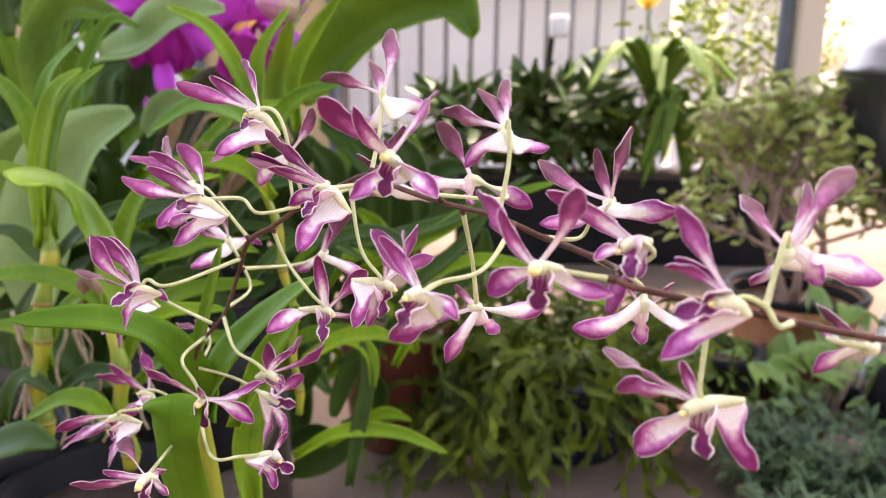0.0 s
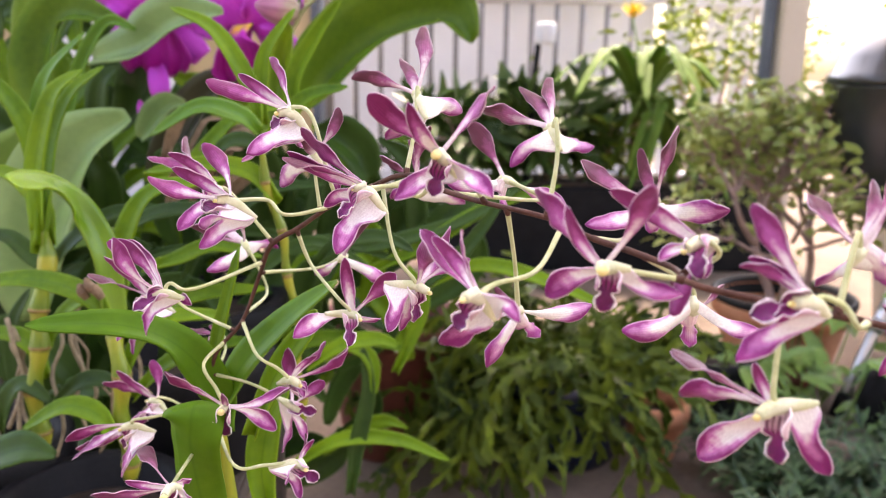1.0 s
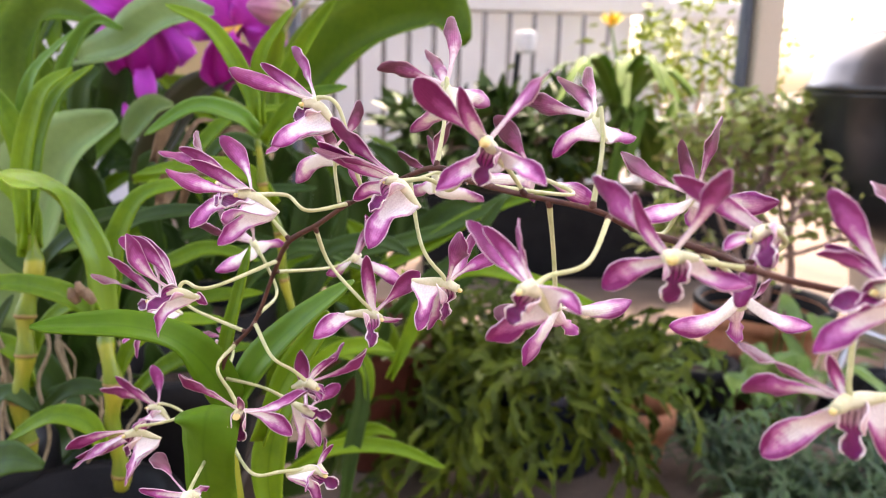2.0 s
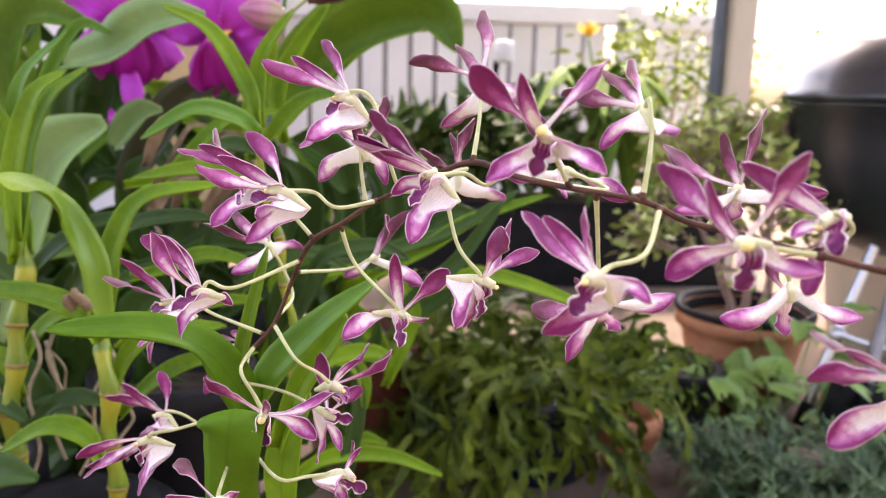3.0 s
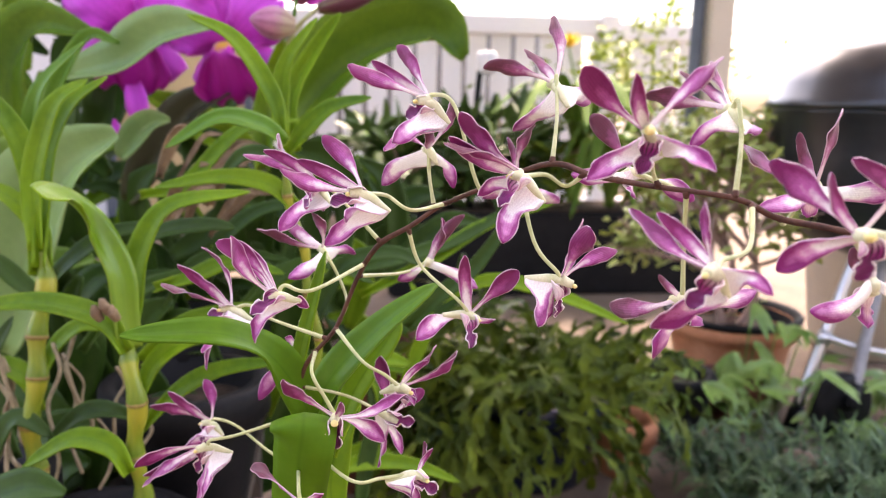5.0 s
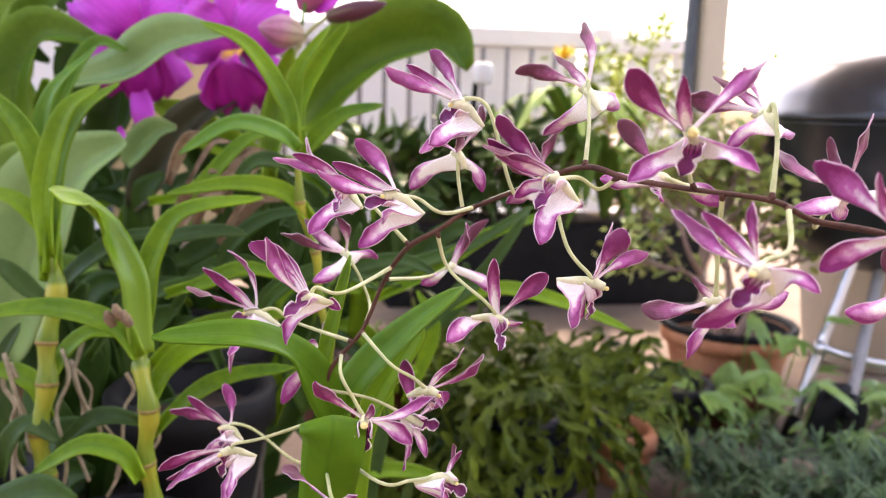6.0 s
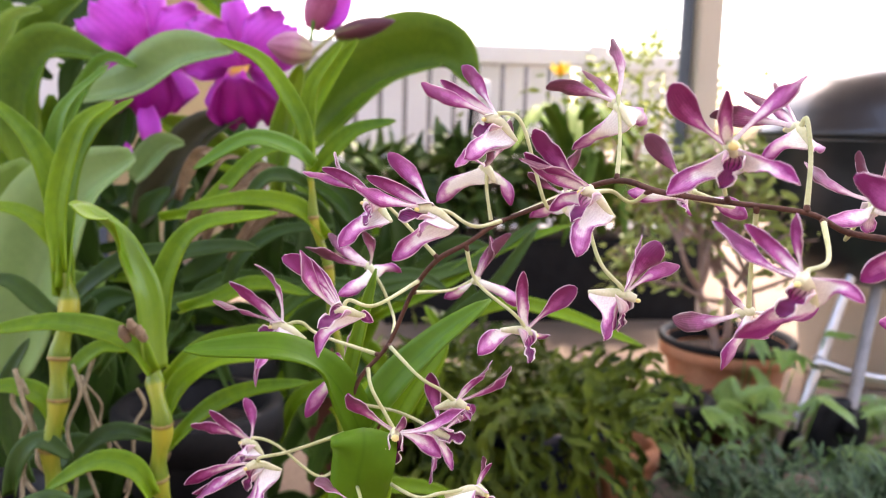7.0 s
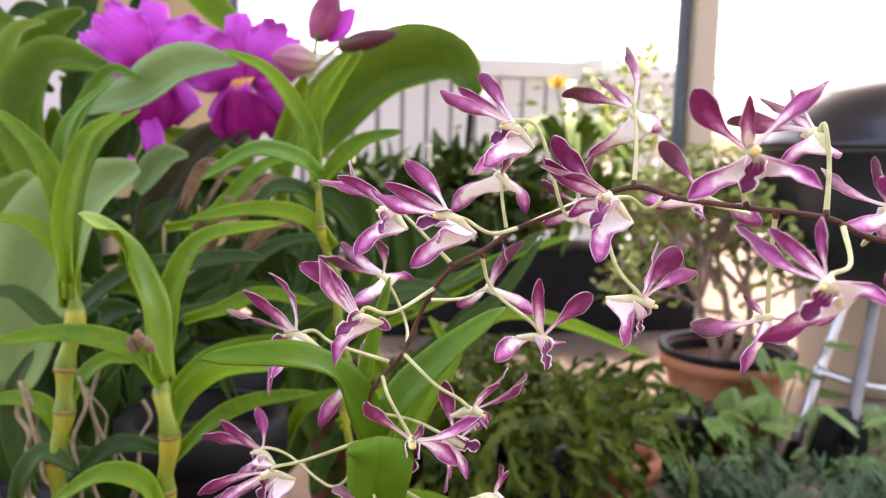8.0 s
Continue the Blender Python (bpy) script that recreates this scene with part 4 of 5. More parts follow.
flower((-0.0528, 0.3494, 0.606), (139, -15), (-107, 6, 13.4), [(-0.0548, 0.3477, 0.6094), (-0.0598, 0.3475, 0.6148), (-0.074, 0.3632, 0.6265), (-0.0794, 0.3579, 0.6407)],
       [('dorsal', -134, 81, 28.5), ('petal', 109, 45, 30.8), ('sepal', -123, -11, 31.2), ('sepal', 70, -15, 14.4), ('lip', 163, -40, 22.0)])
flower((-0.0836, 0.3532, 0.5715), (115, -29), (-41, -28, 20.5), [(-0.0906, 0.3549, 0.5762), (-0.101, 0.3573, 0.5824), (-0.1134, 0.3799, 0.5914)],
       [('petal', 83, 48, 25.1), ('petal', 74, 26, 31.3), ('dorsal', 86, 42, 17.1), ('lip', 47, -48, 33.4), ('sepal', 113, -54, 11.3)])
flower((-0.0876, 0.375, 0.547), (104, -35), (-82, 28, 9.0), [(-0.1081, 0.3792, 0.557)],
       [('petal', -14, 60, 30.7), ('petal', 87, 38, 21.8), ('sepal', 82, -72, 21.4), ('sepal', -116, -76, 26.1), ('lip', 99, -16, 14.9)])
flower((-0.1136, 0.342, 0.5621), (-177, -6), (75, 48, 1.4), [(-0.1179, 0.3441, 0.5701), (-0.1239, 0.347, 0.5812)],
       [('petal', -128, 42, 36.8), ('dorsal', 168, 42, 18.0), ('petal', 93, 17, 33.1), ('sepal', 72, -34, 28.6), ('sepal', -143, -41, 9.8), ('lip', -167, -84, 22.2)])
flower((-0.0773, 0.3313, 0.539), (137, -23), (-87, -17, 27.1), [(-0.0935, 0.3309, 0.5371), (-0.1079, 0.3311, 0.5372)],
       [('petal', 53, 74, 13.9), ('dorsal', 71, 54, 12.3), ('sepal', 172, -76, 17.6), ('lip', 99, -32, 15.0)])
flower((-0.1382, 0.3374, 0.6199), (-137, -13), (99, -15, 11.0), [(-0.1342, 0.3387, 0.6235), (-0.123, 0.3371, 0.6215), (-0.1052, 0.366, 0.6176)],
       [('petal', -78, 42, 33.0), ('dorsal', -52, 41, 31.6), ('petal', -118, 55, 32.4), ('sepal', -72, -66, 24.2), ('sepal', 100, -20, 15.2), ('lip', -138, -9, 17.0)])
flower((-0.1666, 0.4054, 0.5965), (-102, -12), (104, -31, 14.8), [(-0.1569, 0.4041, 0.5976), (-0.1469, 0.4016, 0.5912), (-0.1196, 0.3968, 0.5869)],
       [('petal', -91, 21, 40.9), ('dorsal', -81, 39, 34.1), ('petal', -91, 67, 33.9), ('lip', -82, -9, 23.8), ('sepal', -87, -68, 40.7)])
flower((-0.1208, 0.4262, 0.6228), (-18, -18), (119, -63, 7.6), [(-0.1133, 0.4232, 0.6101), (-0.1078, 0.4201, 0.595)],
       [('petal', -82, 15, 40.0), ('dorsal', -52, 29, 31.8), ('petal', -156, 60, 23.8), ('sepal', -135, -28, 27.0), ('sepal', 69, -14, 19.8)])
flower((-0.0641, 0.4128, 0.6185), (14, -11), (-98, -50, 4.0), [(-0.0775, 0.4138, 0.6117), (-0.0939, 0.3901, 0.617)],
       [('petal', 141, 71, 24.8), ('dorsal', 88, 53, 30.2), ('sepal', -68, -35, 21.6), ('sepal', 97, -30, 29.6)])
flower((-0.1886, 0.4596, 0.5119), (-108, -4), (108, -46, 11.4), [(-0.186, 0.459, 0.5138), (-0.1732, 0.4569, 0.5096), (-0.148, 0.4504, 0.4916)],
       [('petal', -85, 15, 38.4), ('dorsal', -94, 41, 30.7), ('petal', -31, 76, 25.5), ('sepal', -90, -47, 23.3)])
flower((-0.1795, 0.3932, 0.5272), (-121, -17), (81, -23, 14.0), [(-0.177, 0.3919, 0.5306), (-0.1628, 0.3915, 0.5333), (-0.1427, 0.3898, 0.5432)],
       [('petal', -95, -14, 36.8), ('petal', -101, -30, 42.3), ('dorsal', -89, -26, 35.1), ('sepal', -154, -71, 28.7), ('lip', -98, -51, 20.8)])
flower((-0.1268, 0.2992, 0.5444), (-166, -22), (92, -5, 5.0), [(-0.1290, 0.3200, 0.5400)],
       [('petal', -36, 6, 45.9), ('petal', -91, -7, 33.9), ('dorsal', -88, 6, 19.5), ('sepal', 86, 20, 9.5), ('sepal', 101, -37, 12.7), ('lip', -139, -73, 6.1)])
flower((-0.1339, 0.4158, 0.5715), (-46, -8), (125, -67, 6.4), [(-0.1313, 0.4138, 0.5627)],
       [('petal', -71, 4, 19.7), ('petal', 49, 75, 17.9), ('sepal', -93, -54, 38.5), ('sepal', -76, 32, 8.3)])


# jointed canes beside the spray
CANES = thing("dendrobium_canes", "leafy orchid with yellow-green jointed canes", "orchid", (-0.30, 0.63, 0.40))
cane([(-0.272, 0.612, 0.37), (-0.272, 0.608, 0.44), (-0.271, 0.606, 0.485), (-0.278, 0.629, 0.516)], 0.0078, CANES, 0.0375)
cane([(-0.366, 0.650, 0.37), (-0.364, 0.652, 0.45), (-0.356, 0.668, 0.53), (-0.357, 0.680, 0.572)], 0.0085, CANES, 0.040)
for w, m, kind, pts in CANE1_LEAVES + CANE2_LEAVES:
    strap(w, m, kind, pts, CANES, up=(0.5, -0.6, 0.75) if m == LEAF_YELLOW else (0, -0.8, 0.8), label="young yellow-green leaf" if m == LEAF_YELLOW else "")
BACK_CANE = thing("dendrobium_shoot", "slender leafy orchid shoot with dry sheaths", "orchid", (-0.15, 0.66, 0.40))
cane([(-0.130, 0.66, 0.40), (-0.135, 0.66, 0.52), (-0.152, 0.655, 0.62), (-0.160, 0.652, 0.660)], 0.0043, BACK_CANE, 0.04)
for w, m, kind, pts in CANE3_LEAVES:
    strap(w, m, kind, pts, BACK_CANE, up=(0, -0.9, 0.7))
UNDER = thing("orchid_foliage", "added orchid leaves behind the spray, coloured dark for shade", "orchid", (-0.05, 0.85, 0.35))
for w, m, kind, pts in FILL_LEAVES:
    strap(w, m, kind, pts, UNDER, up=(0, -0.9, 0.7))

# added random leaves, mostly the darkened green, filling the gaps with painted shade
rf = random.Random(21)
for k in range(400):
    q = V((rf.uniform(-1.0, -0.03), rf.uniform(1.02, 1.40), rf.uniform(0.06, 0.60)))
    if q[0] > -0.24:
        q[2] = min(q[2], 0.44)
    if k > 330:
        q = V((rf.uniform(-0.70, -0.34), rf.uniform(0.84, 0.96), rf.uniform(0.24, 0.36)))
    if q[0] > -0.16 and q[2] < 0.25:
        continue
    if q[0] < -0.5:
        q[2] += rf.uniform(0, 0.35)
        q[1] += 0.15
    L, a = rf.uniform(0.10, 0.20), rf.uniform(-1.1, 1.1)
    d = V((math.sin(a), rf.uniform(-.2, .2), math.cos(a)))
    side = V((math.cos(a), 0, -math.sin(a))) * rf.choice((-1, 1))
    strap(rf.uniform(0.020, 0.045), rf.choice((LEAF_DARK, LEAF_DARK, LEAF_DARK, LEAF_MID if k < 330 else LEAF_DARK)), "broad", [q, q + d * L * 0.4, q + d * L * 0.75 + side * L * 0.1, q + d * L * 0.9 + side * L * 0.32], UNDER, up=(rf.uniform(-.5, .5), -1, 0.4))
for x0, count in ((-0.352, 4), (-0.412, 5), (-0.310, 2)):
    for k in range(count):
        pts = [V((x0 + rf.uniform(-.012, .012), rf.uniform(0.675, 0.72), rf.uniform(0.462, 0.500)))]
        for s in range(5):
            pts.append(pts[-1] + V((rf.uniform(-.012, .012), rf.uniform(-.008, .008), rf.uniform(-.032, -.014))))
        tube("aerial_root", pts, rf.uniform(0.0011, 0.0024), ROOT, CANES, 5, 6)
for k in range(16):
    x, y, z = rf.uniform(-0.300, -0.225), 0.80 + rf.uniform(-.03, .03), rf.uniform(0.565, 0.625)
    a = rf.uniform(15, 50)
    d = V((math.sin(radians(a)), -0.1, math.cos(radians(a))))
    strap(rf.uniform(0.006, 0.013), SHEATH, "strap", [(x, y, z), V((x, y, z)) + d * 0.025, V((x, y, z)) + d * 0.050 + V((0.004, -0.004, 0)), V((x, y, z)) + d * 0.066 + V((0.014, -0.008, -0.012))], BACK_CANE, "dry_sheath", up=(rf.uniform(-.6, .6), -1, 0.3))
for k in range(3):
    q = V((-0.291 + 0.006 * k, 0.604, 0.535 + 0.005 * (k % 2)))
    tube("dry_bract", [q, q + V((-0.003, -0.002, 0.006)), q + V((-0.004, -0.003, 0.012))], [0.003, 0.0042, 0.002], SHEATH, CANES, 5, 8)

# ---- cattleya ----
CATTLEYA = thing("cattleya_orchid", "cattleya orchid with broad leaves and magenta flowers", "orchid", (-0.30, 1.0, 0.40))
for w, m, kind, pts in CATT_LEAVES:
    strap(w, m, kind, pts, CATTLEYA, fold=1.3 if w > 0.09 and m == LEAF_DEEP else 0.85, up=(0, -0.9, 0.6))


def cattleya_flower(at, face, size, roll=0.0):
    c, front = V(at), aim(*face)
    right = unit(np.cross(front, (0, 0, 1)))
    up = np.cross(right, front)
    body = None
    for name, ang, L, W, back in (("sepal", 88, 1.05, 0.50, 0.10), ("sepal", 222, 0.98, 0.48, 0.10), ("sepal", 318, 0.98, 0.48, 0.10), ("petal", 33, 1.08, 1.05, 0.0), ("petal", 147, 1.08, 1.05, 0.0), ("lip", 270, 0.95, 1.0, -0.12)):
        a = radians(ang + roll)
        d = right * math.cos(a) + up * math.sin(a)
        w = np.cross(front, d)
        n, m = 18, 16
        P = np.zeros((n + 1, m + 1, 3))
        ph = rng.uniform(0, 6)
        for i in range(n + 1):
            u = i / n
            prof = math.sqrt(max(0.0, 1 - ((u - 0.60) / 0.605) ** 2)) * (0.55 + 0.45 * float(smoothstep(u / 0.5))) + 0.04
            for j in range(m + 1):
                s = 2 * j / m - 1
                if name == "lip":
                    # a tube round the column that flares into a frilled front lobe
                    flare = float(smoothstep((u - 0.35) / 0.4))
                    turn = s * (2.5 * (1 - flare) + 0.35 * flare)
                    r = size * (0.17 * (1 - flare) + 0.60 * prof * flare)
                    out = front * size * (0.55 * math.sin(u * 2.3) - 0.18 * flare * u + 0.17 * (1 - math.cos(turn)) * (1 - flare))
                    fr = 0.11 * math.sin(ph + s * 12) * flare * abs(s) + 0.06 * math.sin(ph * 2 + s * 19) * u ** 6
                    P[i, j] = c + d * size * L * (u + 0.07 * math.sin(ph + s * 9) * u ** 4) * (0.35 + 0.65 * flare * 0.9 + 0.1 * u) + w * r * ((1 - flare) * math.sin(turn) + flare * s) + out + front * size * fr
                else:
                    soft = 0.11 if name == "petal" else 0.03
                    fold = math.sin(ph + u * 7 + s * 3.2) * 0.8 + math.sin(ph * 3 + u * 15 - s * 6) * 0.45 * abs(s)
                    ruf = (fold + 0.5 * math.sin(ph * 5 + u * 24 + s * 17) * max(abs(s), u) ** 6) * (abs(s) ** 2 + 0.6 * u ** 3) * soft
                    frill = (0.05 * math.sin(ph + s * 8) + 0.03 * math.sin(ph * 2 + s * 21)) * u ** 5 if name == "petal" else 0
                    P[i, j] = c + d * size * L * (u + frill) + w * size * W * 0.5 * prof * s + front * size * (0.30 * u * (1.1 - u) - back + ruf - 0.16 * s * s * (1 if name == "sepal" else 0.6))
        v, f, uv, side = sheet_data(P, 0.0010)
        mat = MAGENTA_LIP if name == "lip" else MAGENTA
        if body is None:
            body = mesh_object("flower", v, f, [mat, mat], CATTLEYA, uv, side, label="ruffled magenta flower")
        else:
            mesh_object(name, v, f, [mat, mat], body, uv, side, label="dark magenta lip with a yellow throat" if name == "lip" else "")


def bud(at, way, length, girth, mat, label):
    c, d = V(at), unit(way)
    line = np.array([c + d * length * t for t in np.linspace(0, 1, 12)])
    r = [girth * 0.5 * math.sin(math.pi * (0.12 + 0.86 * t)) ** 0.8 for t in np.linspace(0, 1, 12)]
    v, f, uv = tube_data(line, r, 14)
    return mesh_object("flower_bud", v, f, mat, CATTLEYA, uv, label=label)


cattleya_flower((-0.364, 1.05, 0.783), (168, 0), 0.076, 6)
cattleya_flower((-0.247, 1.03, 0.770), (190, -8), 0.074, -8)
for q, tip, wide in (((-0.366, 1.03, 0.722), (-0.360, 1.02, 0.664), 0.026), ((-0.390, 1.03, 0.672), (-0.388, 1.02, 0.648), 0.009)):
    q, tip = V(q), V(tip)
    strap(wide, MAGENTA, "broad", [q, q * 0.5 + tip * 0.5 + V((0.004, -0.008, 0)), tip], CATTLEYA, "petal", up=(0.2, -1, 0.2))
bud((-0.160, 0.896, 0.778), (-1.0, -0.2, 0.12), 0.048, 0.036, BUD_PINK, "pale pink closed flower bud")
bud((-0.135, 0.890, 0.796), (1.0, 0.05, 0.28), 0.068, 0.022, BUD_DARK, "dark maroon closed flower bud")
for a in (40, 85):
    w = aim(a, 30, 0.038)
    strap(0.030, MAGENTA, "broad", [V((-0.150, 0.925, 0.812)), V((-0.150, 0.925, 0.812)) + w * 0.4 + V((0, -0.012, 0)), V((-0.150, 0.925, 0.812)) + w + V((0, -0.012, 0.01))], CATTLEYA, "petal", up=(0, -1, 0.3))
bud((-0.160, 0.925, 0.806), (0.35, -0.2, 0.9), 0.062, 0.036, BUD_MAROON, "half-open maroon flower bud")
tube("flower_stalk", [(-0.190, 0.93, 0.66), (-0.182, 0.92, 0.73), (-0.160, 0.905, 0.775), (-0.135, 0.890, 0.797)], [0.0035, 0.0025, 0.0022], PEDICEL, CATTLEYA)
tube("flower_stalk", [(-0.165, 0.91, 0.765), (-0.160, 0.91, 0.80), (-0.152, 0.915, 0.85)], [0.0025, 0.002, 0.002], LEAF_BRIGHT, CATTLEYA)
strap(0.030, LEAF_YELLOW, "strap", [(-0.20, 0.92, 0.62), (-0.197, 0.92, 0.67), (-0.185, 0.915, 0.72), (-0.172, 0.905, 0.765)], CATTLEYA, "flower_sheath", up=(0, -1, 0.2), fold=0.8)

# ---- pots and stand ----
def pot(name, at, r, h, mat, label, lip=0.014, category="plant pot"):
    t = thing(name, label, category, at)
    lathe("body", [(0.001, 0.001), (r * 0.70, 0.0), (r * 0.74, 0.01), (r * 0.93, h - 0.045), (r * 0.94, h - 0.04), (r + lip * 0.3, h - 0.038), (r + lip * 0.3, h - 0.004), (r, h), (r - lip, h - 0.002), (r - lip * 1.2, h - 0.05), (r * 0.8, h - 0.05)], mat, t, at, label="")
    lathe("soil", [(r * 0.90, h - 0.035), (r * 0.5, h - 0.028), (0.002, h - 0.026)], SOIL, t, at, wobble=0.04)
    return t


TIMBER = mottled("weathered_timber", (0.035, 0.026, 0.020), (0.10, 0.075, 0.055), 14, 0.85, relief=0.5, depth=0.002)
STAND = thing("plant_stand", "plain timber plant bench", "bench", (-0.48, 0.75, 0))
block("top", (-0.75, 0.50, 0.235), (-0.22, 1.10, 0.262), TIMBER, STAND)
for x in (-0.72, -0.25):
    for y in (0.54, 1.07):
        block("leg", (x - 0.02, y - 0.02, 0), (x + 0.02, y + 0.02, 0.2345), TIMBER, STAND)
pot("tall_pot", (-0.130, 0.41, 0), 0.08, 0.20, BLACK_PLASTIC, "tall black plastic pot under the flowering orchid")
pot("orchid_pot", (-0.130, 0.41, 0.173), 0.060, 0.22, BLACK_PLASTIC, "small black plastic pot of the flowering orchid")
pot("cane_pot", (-0.32, 0.64, 0.263), 0.085, 0.075, BLACK_PLASTIC, "black plastic nursery pot on the bench")
pot("nursery_pot", (-0.46, 0.72, 0.263), 0.08, 0.09, BLACK_PLASTIC, "black plastic nursery pot full of bark")
pot("nursery_pot", (-0.28, 0.84, 0.263), 0.085, 0.14, BLACK_PLASTIC, "black plastic nursery pot behind the canes")
pot("cattleya_pot", (-0.32, 1.02, 0.263), 0.11, 0.15, BLACK_PLASTIC, "black plastic pot holding the broad-leaved orchid")
pot("red_pot", (-0.08, 1.40, 0), 0.125, 0.27, RED_CLAY, "dark red clay pot on the paving")
pot("blue_pot", (0.25, 1.38, 0), 0.145, 0.18, BLUE_GLAZE, "dark blue glazed pot on the paving")
BOWL = pot("bowl_pot", (0.84, 1.76, 0), 0.155, 0.195, TERRACOTTA, "wide orange terracotta pot with a black liner")
lathe("liner_rim", [(0.148, 0.185), (0.163, 0.192), (0.165, 0.204), (0.160, 0.209), (0.150, 0.206), (0.140, 0.190), (0.135, 0.165)], BLACK_PLASTIC, BOWL, (0.84, 1.76, 0), 48, label="black plastic rim")
pot("clay_pot", (0.425, 1.36, 0), 0.06, 0.11, TERRACOTTA, "small orange clay pot beside the blue pot")
pot("small_red_pot", (0.735, 1.54, 0), 0.075, 0.12, RED_CLAY, "small red clay pot among the low plants")
pot("cream_pot", (1.46, 2.06, 0), 0.24, 0.42, CREAM, "large cream pot standing behind the barbecue")
pot("black_pot", (0.585, 1.50, 0), 0.08, 0.15, BLACK_PLASTIC, "small black plastic pot on the paving")

# ---- hanging leaf cactus ----
CX, CY = 0.215, 1.38
LEAF_CACT = thing("leaf_cactus", "leaf cactus with drooping notched green stems in a blue pot", "cactus", (CX, CY, 0.12))
r1 = random.Random(3)
for k in range(300):
    fo = Foliage()
    a = r1.uniform(0, 2 * math.pi)
    q = V((CX + 0.20 * math.cos(a) * r1.random(), CY + 0.14 * math.sin(a) * r1.random(), 0.12 + 0.10 * r1.random()))
    if k >= 230:
        q = V((CX + r1.uniform(-0.20, 0.02), CY + r1.uniform(-0.14, -0.02), r1.uniform(0.04, 0.12)))
    reach = r1.uniform(0.5, 1.5)
    d = unit((math.cos(a) * reach, math.sin(a) * reach * 0.8 - 0.15, r1.uniform(0.3, 1.2)))
    face = unit((r1.uniform(-1.3, 1.3), -1, r1.uniform(-0.2, 1.6)))
    for seg in range(r1.randint(5, 10)):
        L = r1.uniform(0.026, 0.048)
        if q[2] < 0.03 or (q[2] < 0.10 and q[1] < CY and -0.04 < q[0] - CX < 0.13 and k % 3):
            break
        fo.blade(q, d, face, L, r1.uniform(0.009, 0.022), 0.12, 5, 0.28)
        if r1.random() < 0.75:
            w = np.cross(face, d) * r1.choice((-1, 1))
            fo.blade(q + d * L * 0.5, unit(d + w * 0.9), face, L * r1.uniform(0.6, 1.0), r1.uniform(0.009, 0.016), 0.15, 5, 0.28)
        q = q + d * L * 0.95
        d = unit(d + V((r1.uniform(-.75, .75), r1.uniform(-.6, .6), r1.uniform(-0.85, 0.2))))
    if fo.f:
        fo.build("stem", LEAF_CACTUS, LEAF_CACT)

LEAF_PALM = leaf_material("palmate_leaf", (0.065, 0.155, 0.024), (0.215, 0.340, 0.075), (0.25, 0.37, 0.10), 0.40)

# ---- low blue-green plants ----
LOW = thing("low_succulents", "low blue-green leafy plants beside the paving", "ground cover", (0.75, 1.22, 0.0), kind="stuff")
fo = Foliage()
for k in range(1700):
    q = V((r1.uniform(0.44, 1.30), r1.uniform(0.94, 1.29 + 0.05 * math.sin(k)), 0))
    tuft = noise.noise((q[0] * 11, q[1] * 11, 2))
    if q[0] < 0.50 + 0.10 * noise.noise((q[1] * 9, 0, 3)) or tuft < -0.22 or (q[0] > 0.98 and q[1] > 1.22 and tuft < 0.15):
        continue
    q[2] = 0.035 + 0.06 * tuft + r1.uniform(-0.02, 0.02)
    d = unit((r1.uniform(-.6, .6), r1.uniform(-.6, .6), 1))
    for b in range(6):
        fo.blade(q + d * 0.010 * b, rand_way(r1, 0.7), (0, 0, 1), r1.uniform(0.020, 0.058), r1.uniform(0.005, 0.010), 0.15, 2)
fo.build("leaves", LEAF_BLUE, LOW)

DRY = thing("dry_leaf", "curled dry pinkish-brown leaf lying among the low plants", "leaf", (0.72, 1.20, 0.02))
DRY_SKIN = leaf_material("dry_leaf_skin", (0.20, 0.13, 0.10), (0.42, 0.29, 0.24), (0.46, 0.34, 0.28), 0.7, spec=0.2)
strap(0.060, DRY_SKIN, "broad", [(0.66, 1.24, 0.075), (0.70, 1.20, 0.070), (0.745, 1.17, 0.045), (0.79, 1.15, 0.008)], DRY, "blade", up=(-0.3, -0.7, 0.7), fold=0.5)

# finger-leaved plants between the low plants and the wide pot
PALM = thing("palmate_plant", "light green plant with finger-like leaves", "shrub", (0.78, 1.48, 0.0))
r5 = random.Random(23)
